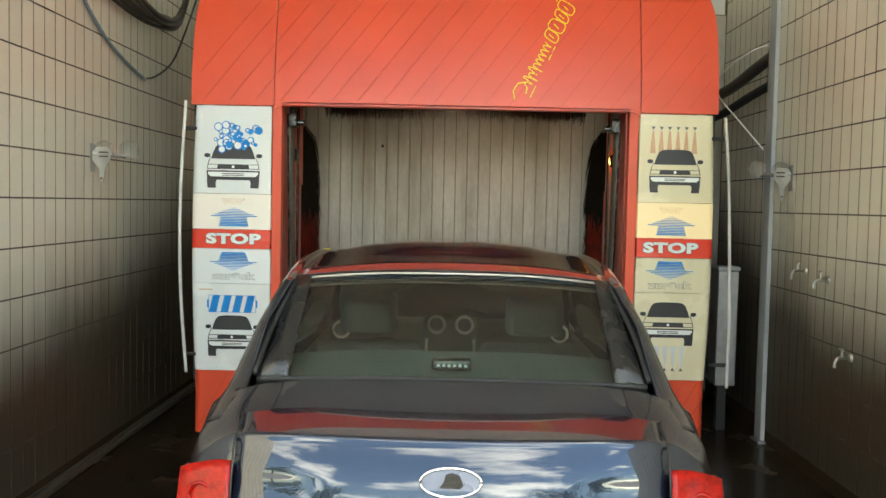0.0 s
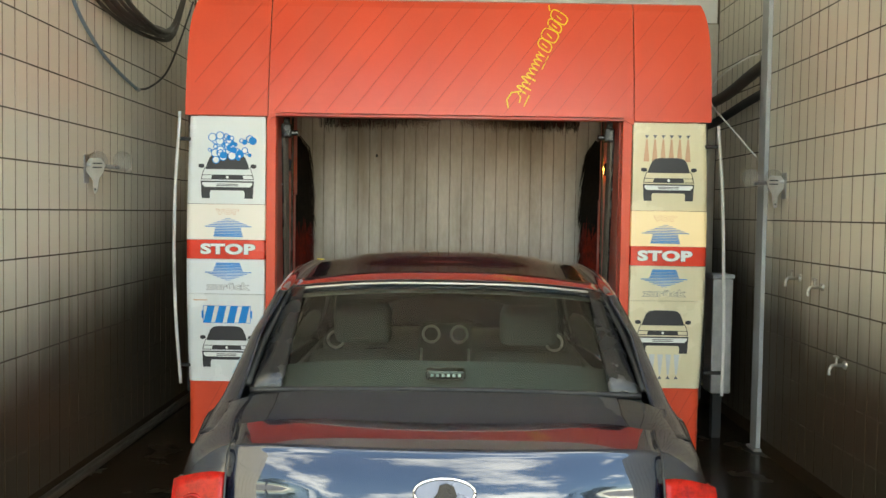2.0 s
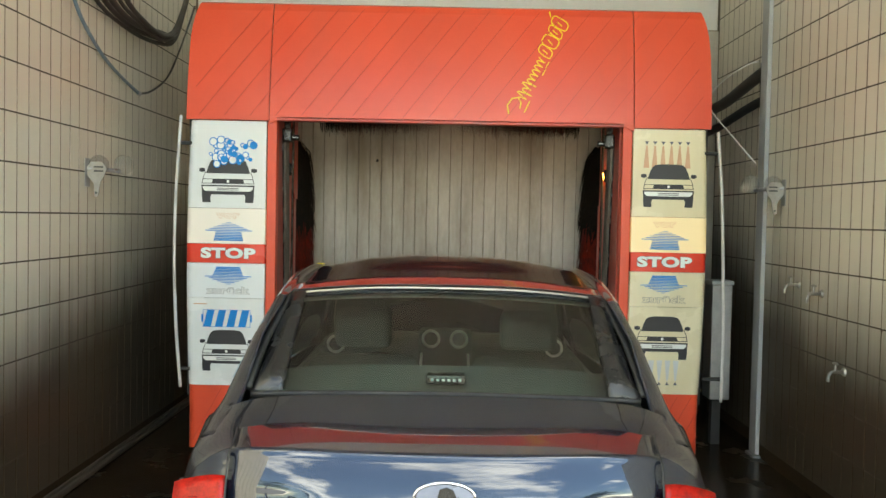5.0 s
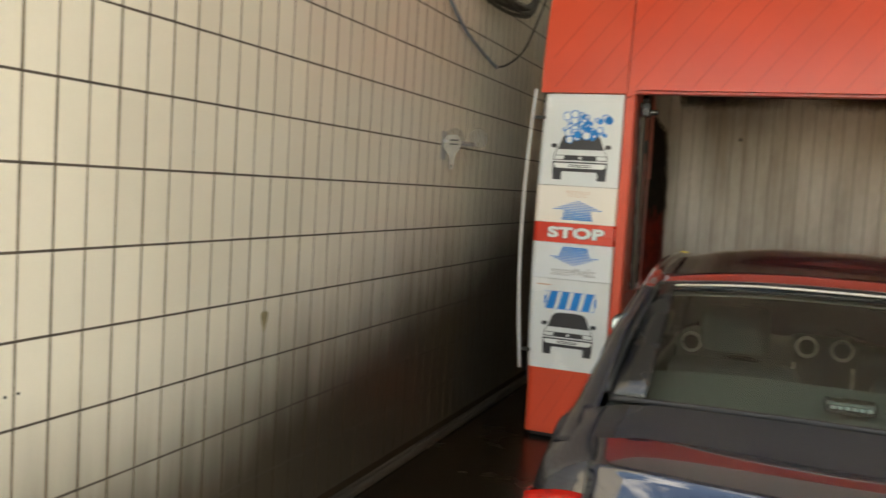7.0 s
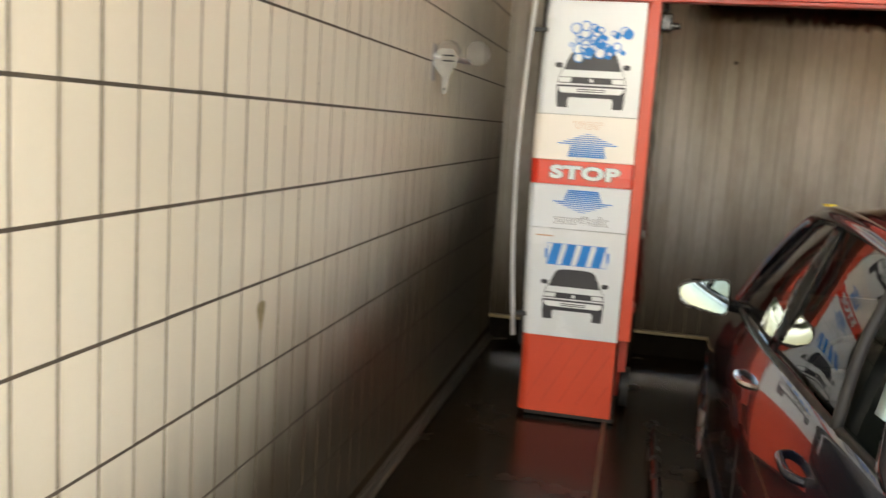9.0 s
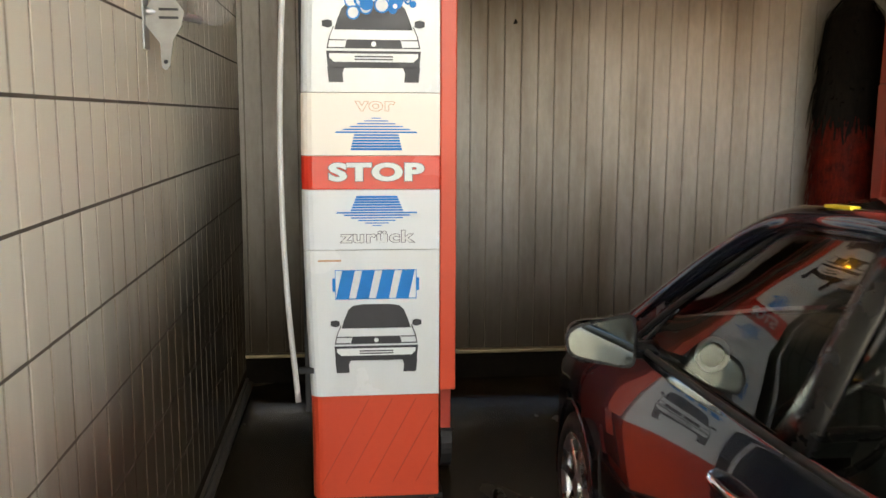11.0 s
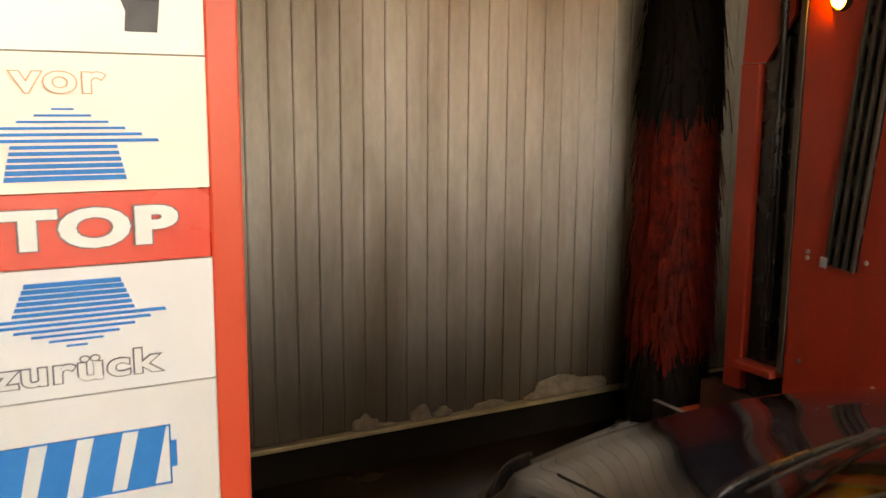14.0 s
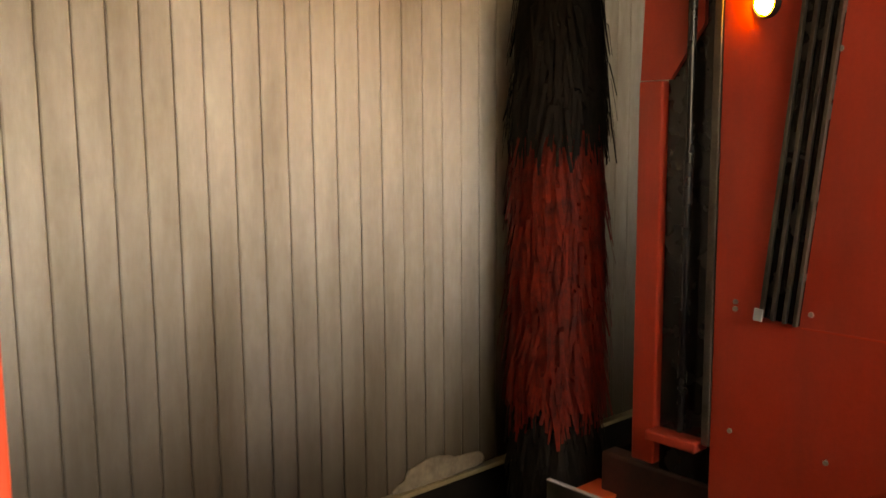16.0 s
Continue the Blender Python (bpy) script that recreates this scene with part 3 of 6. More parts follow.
def vehicle_pictogram(parent, cx, z0, w, y):
    """Front view of a van in black print, its width without mirrors w, standing on z0."""
    u = w / 0.62
    tall = 1.09

    def P(pts):
        return [(cx + a * u, z0 + b * u * tall) for a, b in pts]

    def both(bm, pts):
        plate(bm, P(pts), y)
        plate(bm, P([(-a, b) for a, b in pts][::-1]), y)
        return bm

    bm = bmesh.new()
    plate(bm, P([(-0.255, 0.31), (0.255, 0.31), (0.235, 0.37), (0.205, 0.435), (0.17, 0.465), (0.10, 0.475), (-0.10, 0.475), (-0.17, 0.465), (-0.205, 0.435), (-0.235, 0.37)]), y)
    part("windscreen_print", bm, INK, parent)
    for s in (-1, 1):
        bm = bmesh.new()
        plate(bm, P([(s * a, b) for a, b in ((0.268, 0.33), (0.30, 0.32), (0.335, 0.33), (0.335, 0.36), (0.30, 0.367), (0.27, 0.36))]), y)
        part("mirror_print", bm, INK, parent)
    bm = bmesh.new()
    plate(bm, P([(-0.19, 0.20), (0.19, 0.20), (0.175, 0.252), (-0.175, 0.252)]), y)
    both(bm, [(0.19, 0.20), (0.305, 0.20), (0.305, 0.207), (0.195, 0.207)])
    both(bm, [(0.182, 0.246), (0.297, 0.246), (0.295, 0.252), (0.18, 0.252)])
    both(bm, [(0.298, 0.205), (0.306, 0.205), (0.29, 0.27), (0.262, 0.33), (0.256, 0.33), (0.284, 0.27)])
    part("grille_print", bm, INK, parent)
    bm = bmesh.new()
    plate(bm, P([(-0.30, 0.085), (0.30, 0.085), (0.31, 0.185), (-0.31, 0.185)]), y)
    both(bm, [(0.20, 0.0), (0.295, 0.0), (0.305, 0.09), (0.19, 0.09), (0.205, 0.055)])
    part("bumper_print", bm, INK, parent)
    bm = bmesh.new()
    plate(bm, P([(-0.26, 0.12), (0.26, 0.12), (0.29, 0.145), (0.292, 0.17), (-0.292, 0.17), (-0.29, 0.145)]), y - 0.0012)
    plate(bm, disc_pts((cx, z0 + 0.226 * u * tall), 0.017 * u, 12), y - 0.0012)
    part("bumper_band", bm, INK_WHITE, parent)
    for b in (0.131, 0.148):
        bm = bmesh.new()
        plate(bm, P([(-0.125, b), (0.125, b), (0.125, b + 0.008), (-0.125, b + 0.008)]), y - 0.0024)
        part("bumper_slot", bm, INK, parent)


def striped_arrow(parent, cx, z0, h, w, y, upward=True):
    bm = bmesh.new()
    n = 12
    for k in range(n):
        t = (k + 0.5) / n
        if t < 0.5:
            half = w * (0.30 - 0.045 * (t / 0.5)) if upward else w * (0.235 + 0.075 * (t / 0.5))
        else:
            half = w * 0.5 * (1 - (t - 0.5) / 0.5) + 0.004
        th = h / n * (0.82 - 0.55 * t)
        z = z0 + h * t if upward else z0 + h * (1 - t)
        plate(bm, [(cx - half, z - th / 2), (cx + half, z - th / 2), (cx + half * 0.985, z + th / 2), (cx - half * 0.985, z + th / 2)], y)
    part("arrow_print", bm, INK_BLUE, parent)


def roller_print(parent, cx, cz, w, h, y):
    x0, x1, z0, z1 = cx - w / 2, cx + w / 2, cz - h / 2, cz + h / 2
    bm = bmesh.new()
    s = w / 7.6
    for k in range(4):
        a = x0 + s * (0.15 + 1.86 * k)
        lean = s * 0.55
        hi = min(a + lean + s * 1.15, x1)
        plate(bm, [(max(a - s * 0.1, x0), z0), (min(a + s * 1.1, x1), z0), (hi, z1), (min(a + lean, x1), z1)], y)
    box(bm, x0 - 0.011, x0, y - 0.0015, y + 0.003, cz - h * 0.22, cz + h * 0.22)
    box(bm, x1, x1 + 0.011, y - 0.0015, y + 0.003, cz - h * 0.22, cz + h * 0.22)
    part("roller_print", bm, INK_BLUE, parent)
    bm = bmesh.new()
    t = 0.0022
    for a, b, c, d in ((x0, x1, z0, z0 + t), (x0, x1, z1 - t, z1), (x0, x0 + t, z0, z1), (x1 - t, x1, z0, z1)):
        plate(bm, [(a, c), (b, c), (b, d), (a, d)], y - 0.0006)
    part("roller_outline", bm, INK_BLUE, parent)


def pillar(side):
    cream = side > 0
    white = SIGN_CREAM if cream else SIGN_WHITE
    word = "yellowed" if cream else "white"
    base = pillar_panel(side, Z_BASE, Z_SIGN, RED, "foot_panel", "red plastic foot panel", -0.006, 3)
    low = pillar_panel(side, Z_SIGN, Z_BACK, white, "lower_sign", word + " sign with a van pictogram")
    back = pillar_panel(side, Z_BACK, Z_STOP0, LIT_BACK if not cream else white, "back_sign", "half-lit sign with a blue arrow pointing down")
    stop = pillar_panel(side, Z_STOP0, Z_STOP1, SIGN_RED, "stop_sign", "red sign with white letters")
    vor = pillar_panel(side, Z_STOP1, Z_VOR, LIT_CREAM if cream else LIT_VOR, "forward_sign", "warmly lit sign with a blue arrow pointing up")
    top = pillar_panel(side, Z_VOR, Z_TOP, white, "upper_sign", word + " sign with a van pictogram")
    cx = (LX0 + LX1) / 2 + 0.022 if side < 0 else (RX0 + RX1) / 2 - 0.03

    def face(z):
        return GY - bow(z) * 0.35 - 0.003

    # words
    part("letters", lettering("STOP", 0.094, 1.60, face(1.42), cx - 0.002, 1.425, 0.0066, 0.002), INK_GREY, stop)
    part("letters", lettering("STOP", 0.094, 1.60, face(1.42), cx - 0.002, 1.425, 0.0048, 0.0032), INK_WHITE, stop)
    fill = {LIT_VOR: LIT_VOR, LIT_CREAM: LIT_CREAM}[LIT_CREAM if cream else LIT_VOR]
    part("letters", lettering("vor", 0.075, 1.38, face(1.7), cx - 0.004, 1.697, 0.0032, 0.002), INK_TAN, vor)
    part("letters", lettering("vor", 0.075, 1.38, face(1.7), cx - 0.004, 1.697, 0.0012, 0.0032), fill, vor)
    part("letters", lettering("zurück", 0.068, 1.45, face(1.16), cx - 0.001, 1.163, 0.0034, 0.002), INK_GREY, back)
    part("letters", lettering("zurück", 0.068, 1.45, face(1.16), cx - 0.001, 1.163, 0.0014, 0.0032), white, back)
    striped_arrow(vor, cx, 1.515, 0.135, 0.35, face(1.6))
    striped_arrow(back, cx, 1.205, 0.128, 0.35, face(1.27), upward=False)
    if not cream:
        roller_print(low, cx - 0.006, 0.966, 0.335, 0.122, face(0.985))
        vehicle_pictogram(low, cx - 0.006, 0.592, 0.348, face(0.75))
        vehicle_pictogram(top, cx - 0.008, 1.785, 0.375, face(2.0))
        rng = random.Random(11)
        bub, dots, white_bm = bmesh.new(), bmesh.new(), bmesh.new()
        for k in range(40):
            bx, bz = cx + rng.triangular(-0.16, 0.16, 0.0), rng.uniform(2.045, 2.225)
            bz -= abs(bx - cx) * 0.35 - 0.03
            r = rng.uniform(0.012, 0.031)
            ring(bub, (bx, bz), r, 0.006, face(2.1) - 0.0001 * k - 0.00003, 14)
            if k % 3 == 0:
                plate(dots, disc_pts((bx + 0.02, bz - 0.012), r, 14), face(2.1) - 0.0001 * k)
            else:
                plate(white_bm, disc_pts((bx, bz), r - 0.006, 14), face(2.1) - 0.0001 * k - 0.00006)
        tagged(part("bubble_print", bub, INK_BLUE, top), "blue printed bubble rings", kind="stuff")
        tagged(part("bubble_dot", dots, INK_BLUE, top), "blue printed bubbles", kind="stuff")
        tagged(part("bubble_fill", white_bm, INK_WHITE, top), "white printed bubbles", kind="stuff")
        part("small_print", boxed(LX0 + 0.06, LX0 + 0.155, face(1.06) - 0.001, face(1.06) + 0.003, 1.063, 1.070), INK_TAN, low, "tiny red line of print")
    else:
        vehicle_pictogram(top, cx + 0.014, 1.815, 0.36, face(2.0))
        vehicle_pictogram(low, cx - 0.0, 0.738, 0.365, face(0.85))
        noz, cone = bmesh.new(), bmesh.new()
        for k in range(6):
            a = cx - 0.145 + 0.058 * k
            plate(noz, [(a - 0.014, 2.275), (a, 2.252), (a + 0.014, 2.275)][::-1], face(2.25))
            plate(cone, [(a - 0.02, 2.09), (a + 0.02, 2.09), (a + 0.005, 2.245), (a - 0.005, 2.245)], face(2.17), 0.0008)
        part("nozzle_print", noz, INK_GREY, top)["kind"] = "stuff"
        part("spray_print", cone, INK_TAN, top)
        noz, cone = bmesh.new(), bmesh.new()
        for k in range(5):
            a = cx - 0.13 + 0.058 * k
            plate(noz, [(a - 0.014, 0.555), (a + 0.014, 0.555), (a, 0.578)], face(0.55))
            plate(cone, [(a - 0.005, 0.585), (a + 0.005, 0.585), (a + 0.02, 0.73), (a - 0.02, 0.73)], face(0.65), 0.0008)
        part("nozzle_print", noz, INK_GREY, low)["kind"] = "stuff"
        part("spray_print", cone, INK_PALE, low)
    # slanted grooves of the foot panel: flat strips whose darker red paints their shade
    for k in range(5):
        bm = bmesh.new()
        xa = (LX0 if side < 0 else RX0) + 0.06 + 0.10 * k
        xb = min(xa + 0.2, (LX1 if side < 0 else RX1) - 0.03)
        t = (xb - xa) / 0.2
        plate(bm, [(xa, 0.10), (xa + 0.004, 0.10), (xb + 0.004, 0.10 + 0.37 * t), (xb, 0.10 + 0.37 * t)], GY + 0.0045, 0.0012)
        part("groove", bm, GROOVE_SHADE, base)
    # inner flange and side cheek
    s = 1 if side < 0 else -1
    xi = LX1 + 0.003 if side < 0 else RX0 - 0.003
    xa, xb = sorted((xi, xi + s * 0.068))
    part("inner_flange", boxed(xa, xb, GY + 0.012, GY + 0.09, 0.50, 2.40, 0.006), RED, gantry)
    part("sole", boxed(*sorted((LX0 + 0.06, LX1 + 0.02)) if side < 0 else (RX0 - 0.02, RX1 - 0.06), GY + 0.03, 7.4, 0.006, 0.033, 0.004), BLACK, gantry)
    oa, ob = (LX0 + 0.06, LX1 + 0.03) if side < 0 else (RX0 - 0.03, RX1 - 0.06)
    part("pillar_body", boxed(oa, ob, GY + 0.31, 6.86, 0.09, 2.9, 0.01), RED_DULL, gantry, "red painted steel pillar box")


pillar(-1)
pillar(1)


def header_panel(x0, x1, z0, name):
    """A slice of the leaning, rounded header; its outer ends draw in towards the top."""
    bm = bmesh.new()

    def f(u, v):
        z = z0 + (3.20 - z0) * min(v / 0.86, 1.0)
        xx0 = x0 + (0.055 * (max(z - 2.37, 0) / 0.83) ** 7 if x0 < -1.4 else 0)
        xx1 = x1 - (0.055 * (max(z - 2.37, 0) / 0.83) ** 7 if x1 > 2.0 else 0)
        y = GY - 0.022 + 0.13 * (max(z - 2.37, 0) / 0.83) ** 1.5
        if v > 0.86:
            t = (v - 0.86) / 0.14
            y, z = y + 0.10 * t, 3.20 + 0.03 * math.sin(t * math.pi / 2)
        return Vector((xx0 + (xx1 - xx0) * u, y, z))

    grid(bm, f, 16, 16)
    thick(bm, 0.02)
    return part(name, bm, RED, gantry, "red plastic header panel", smooth=False)


head_l = header_panel(LX0, -0.953, 2.366, "header_panel")
head_c = header_panel(-0.947, 1.605, 2.392, "header_panel")
head_r = header_panel(1.611, RX1, 2.366, "header_panel")
bm = bmesh.new()
box(bm, -1.36, 1.98, GY + 0.20, 7.5, 3.20, 3.235, 0.008)
part("header_top", bm, WHITE_PAINT, gantry, "pale sheet-metal cover on the header")
part("header_rim", boxed(-0.90, 1.54, GY - 0.018, GY + 0.05, 2.366, 2.390, 0.006), RED_DULL, gantry, "dark red lower rim")
for cx0, cx1, za, zb in ((-0.95, -0.87, 2.34, 2.40), (1.53, 1.61, 2.34, 2.40)):
    bm = bmesh.new()
    q = [(cx0, za), (cx1, zb - 0.02), (cx1, zb), (cx0, zb)] if cx0 < 0 else [(cx1, za), (cx1, zb), (cx0, zb), (cx0, zb - 0.02)]
    plate(bm, q, GY - 0.01, 0.006)
    part("corner_gusset", bm, RED, gantry)

# slanted grooves of the header: thin raised strips, their shade painted in darker red
for k in range(22):
    xa = -1.62 + 0.178 * k
    bm = bmesh.new()
    vs = []
    for i in range(9):
        t = i / 8
        z = 2.40 + 0.78 * t
        xx = xa + 0.60 * t
        lim0, lim1 = -1.51 + 0.055 * t ** 7, 2.13 - 0.055 * t ** 7
        if lim0 < xx < lim1 and not (abs(xx + 0.95) < 0.012 or abs(xx - 1.608) < 0.012):
            y = GY - 0.022 + 0.13 * (max(z - 2.37, 0) / 0.83) ** 1.5 - 0.0022
            vs.append((bm.verts.new((xx, y, z)), bm.verts.new((xx + 0.0055, y, z))))
    for (a, b), (c, d) in zip(vs, vs[1:]):
        bm.faces.new((a, b, d, c))
    if len(vs) > 1:
        thick(bm, 0.002)
        part("groove", bm, GROOVE_SHADE, head_c)
    else:
        bm.free()

# the yellow mark on the header, as plain slanted strokes
bm = bmesh.new()
ax, az, bx, bz = 0.80, 2.475, 1.135, 3.16


def header_y(z):
    return GY - 0.022 + 0.13 * (max(z - 2.37, 0) / 0.83) ** 1.5


dirv = Vector((bx - ax, bz - az)).normalized()
nor = Vector((-dirv.y, dirv.x))
length = math.hypot(bx - ax, bz - az)


def stroke(bm, pts, w):
    for (s0, n0), (s1, n1) in zip(pts, pts[1:]):
        p, q = Vector((ax, az)) + dirv * s0 + nor * n0, Vector((ax, az)) + dirv * s1 + nor * n1
        d = (q - p).normalized()
        o = Vector((-d.y, d.x)) * w / 2
        vs = []
        for c in (p + o, p - o, q - o, q + o):
            vs.append(bm.verts.new((c.x, header_y(c.y) - 0.003, c.y)))
        bm.faces.new(vs)


stroke(bm, [(0.0, -0.040), (0.40, -0.034)], 0.008)
stroke(bm, [(-0.06, 0.050), (-0.01, 0.088), (0.05, 0.080), (0.075, 0.045), (0.05, 0.010), (0.01, 0.0)], 0.009)
# a running script-like wave, then outlined rounded blocks
wave = []
for k in range(73):
    t = k / 72
    s0 = 0.07 + 0.33 * t
    tall = 0.030 + (0.024 if int(t * 9) in (1, 3) else 0.0)
    wave.append((s0 + 0.006 * math.sin(2 * math.pi * 9 * t), 0.016 + tall * math.sin(2 * math.pi * 9 * t + 1.2)))
stroke(bm, wave, 0.008)
for s0, wide, high, lean in ((0.425, 0.066, 0.105, 0.012), (0.495, 0.086, 0.118, 0.0), (0.588, 0.058, 0.112, 0.016), (0.652, 0.072, 0.128, 0.010)):
    loop = []
    for k in range(17):
        a = 2 * math.pi * k / 16
        ca, sa = math.cos(a), math.sin(a)
        loop.append((s0 + wide / 2 + wide / 2 * math.copysign(abs(ca) ** 0.6, ca) + lean * sa, 0.022 + high / 2 * math.copysign(abs(sa) ** 0.6, sa)))
    stroke(bm, loop, 0.008)
    stroke(bm, [(s0 + wide * 0.35, 0.0), (s0 + wide * 0.55, 0.045)], 0.008)
stroke(bm, [(0.70, 0.10), (0.735, 0.125)], 0.009)
part("yellow_mark", bm, INK_YELLOW, head_c, "yellow slanted logo shapes")

# the portal's inside: cheeks, guide channels, lamp, cross beam, dryer nozzle
def cheek(side):
    s = 1 if side > 0 else -1
    x = GX + s * (1.53 - GX)
    xa, xb = sorted((x, x + s * 0.045))
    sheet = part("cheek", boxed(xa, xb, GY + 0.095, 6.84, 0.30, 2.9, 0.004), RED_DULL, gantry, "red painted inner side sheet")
    for y0, z0 in ((6.76, 1.066), (6.50, 1.085), (6.764, 0.64), (6.43, 0.62), (6.76, 1.09), (6.45, 1.9)):
        part("bolt", cyl(bmesh.new(), (x + s * 0.004, y0, z0), (x - s * 0.006, y0, z0), 0.011, 0.008, 10), STEEL, sheet)
    # sheet seam
    part("seam", boxed(*sorted((x - s * 0.002, x + s * 0.002)), GY + 0.10, 6.53, 1.034, 1.040), GROOVE_SHADE, sheet)
    # leaning aluminium channel on the sheet
    m = Matrix.Translation((x, 6.60, 1.05)) @ Matrix.Rotation(0.10, 4, "X")
    ch = part("guide_channel", box(bmesh.new(), *sorted((-s * 0.001, -s * 0.012)), -0.065, 0.065, 0.0, 1.30, 0.0, m), BLACK_GLOSS, gantry, "dark leaning guide channel")
    for dy in (-0.060, -0.024, 0.016, 0.056):
        part("channel_lip", box(bmesh.new(), *sorted((-s * 0.0125, -s * 0.030)), dy - 0.006, dy + 0.006, 0.0, 1.30, 0.001, m), CHANNEL, ch)
    part("end_block", box(bmesh.new(), *sorted((-s * 0.031, -s * 0.04)), 0.045, 0.075, -0.01, 0.03, 0.002, m), GREY_PAINT, ch)
    # rear column with a dark slot, red post and bent plate
    part("slot_edge", boxed(*sorted((x - s * 0.006, x + s * 0.03)), 6.843, 6.872, 0.56, 2.9, 0.004), CHANNEL if s > 0 else BLACK_GLOSS, gantry)
    part("slot", boxed(*sorted((x + s * 0.05, x + s * 0.11)), 6.86, 7.08, 0.40, 2.9, 0.004), BLACK_GLOSS, gantry)
    part("slot_rod", cyl(bmesh.new(), (x + s * 0.02, 6.97, 0.58), (x + s * 0.02, 6.97, 2.8), 0.016), BLACK_GLOSS, gantry)
    part("rear_post", boxed(*sorted((x + s * 0.02, x + s * 0.10)), 7.085, 7.185, 0.42, 1.835, 0.008), RED_DULL, gantry)
    bm = bmesh.new()
    vs = [bm.verts.new((x + s * 0.03, y, z)) for y, z in ((7.185, 1.838), (7.06, 1.838), (6.93, 2.02), (6.93, 2.9), (7.14, 2.9))]
    bm.faces.new(vs)
    thick(bm, 0.02)
    part("bent_plate", bm, RED_DULL, gantry)
    part("foot_bracket", boxed(*sorted((x - s * 0.03, x + s * 0.09)), 6.88, 7.09, 0.53, 0.565, 0.006), RED_DULL, gantry)
    part("foot_beam", boxed(*sorted((x + s * 0.05, x + s * 0.14)), GY + 0.10, 7.35, 0.10, 0.395, 0.012), material("dark_brown_steel", (0.03, 0.014, 0.01), (0.09, 0.03, 0.02), rough=0.5, scale=6, bump=0.2), gantry)
    part("travel_wheel", cyl(bmesh.new(), (x - s * 0.03, 6.55, 0.13), (x + s * 0.02, 6.55, 0.13), 0.12, seg=28), BLACK, gantry)


cheek(-1)
cheek(1)
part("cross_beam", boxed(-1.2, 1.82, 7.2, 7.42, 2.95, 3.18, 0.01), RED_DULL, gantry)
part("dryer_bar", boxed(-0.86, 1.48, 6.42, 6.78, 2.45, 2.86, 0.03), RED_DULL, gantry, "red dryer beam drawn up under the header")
for cx in (-0.62, 1.24):
    bm = bmesh.new()
    cyl(bm, (cx, 6.424, 2.66), (cx, 6.40, 2.66), 0.17, 0.16, 28)
    part("air_intake", bm, BLACK, gantry, "round black air intake")
for s, x in ((1, -0.90), (-1, 1.52)):
    bm = bmesh.new()
    box(bm, *sorted((x, x + s * 0.07)), 6.36, 6.46, 2.24, 2.34, 0.012)
    box(bm, *sorted((x + s * 0.01, x + s * 0.05)), 6.38, 6.44, 2.34, 2.46, 0.006)
    cyl(bm, (x + s * 0.07, 6.41, 2.275), (x + s * 0.115, 6.41, 2.275), 0.022, 0.018, 14)
    part("roller_bracket", bm, BLACK_GLOSS, gantry, "black roller bracket")
for s in (-1, 1):
    x = GX + s * (1.53 - GX)
    lamp = part("amber_lamp", cyl(bmesh.new(), (x - s * 0.008, 6.69, 2.055), (x - s * 0.022, 6.69, 2.055), 0.038, 0.034, 20), AMBER if s > 0 else material("amber_lens", (0.6, 0.25, 0.03), rough=0.2), gantry, "glowing amber lamp" if s > 0 else "amber lamp, off")
    bm = bmesh.new()
    grid(bm, lambda u, v: Vector((x - s * (0.020 - 0.014 * math.cos(2 * math.pi * u)) * v, 6.69 + 0.047 * math.cos(2 * math.pi * u), 2.055 + 0.047 * math.sin(2 * math.pi * u))), 28, 2)
    bmesh.ops.remove_doubles(bm, verts=bm.verts, dist=0.0005)
    part("lamp_ring", thick(bm, 0.006), BLACK, lamp)
# outer guard tubes
for side, pts in ((-1, [(-1.572, 2.39), (-1.602, 1.9), (-1.612, 1.45), (-1.598, 0.95), (-1.560, 0.47)]), (1, [(2.205, 2.345), (2.245, 1.9), (2.272, 1.3), (2.285, 0.9), (2.282, 0.44)])):
    bm = bmesh.new()
    tube(bm, [(x, GY + 0.0, z) for x, z in pts], 0.0115, 10)
    rod = part("guard_tube", bm, WHITE_PAINT, gantry, "white bowed guard tube", smooth=True)
    s = -side
    for z in (0.6, 2.2):
        xo = pts[-1][0] if z < 1 else pts[0][0] + (0.012 * side)
        part("tube_clip", boxed(*sorted((xo, xo + s * 0.13)), GY + 0.005, GY + 0.03, z - 0.012, z + 0.012, 0.003), BLACK, rod)
    # black strip along each pillar's outer edge stands in for shade there
    xa, xb = (LX0 - 0.004, LX0 + 0.04) if side < 0 else (RX1 - 0.04, RX1 + 0.004)
    part("outer_skirt", boxed(xa, xb, GY + 0.07, 6.5, 0.40, 2.38, 0.004), BLACK, gantry, "black strip standing in for the shade beside the pillar")


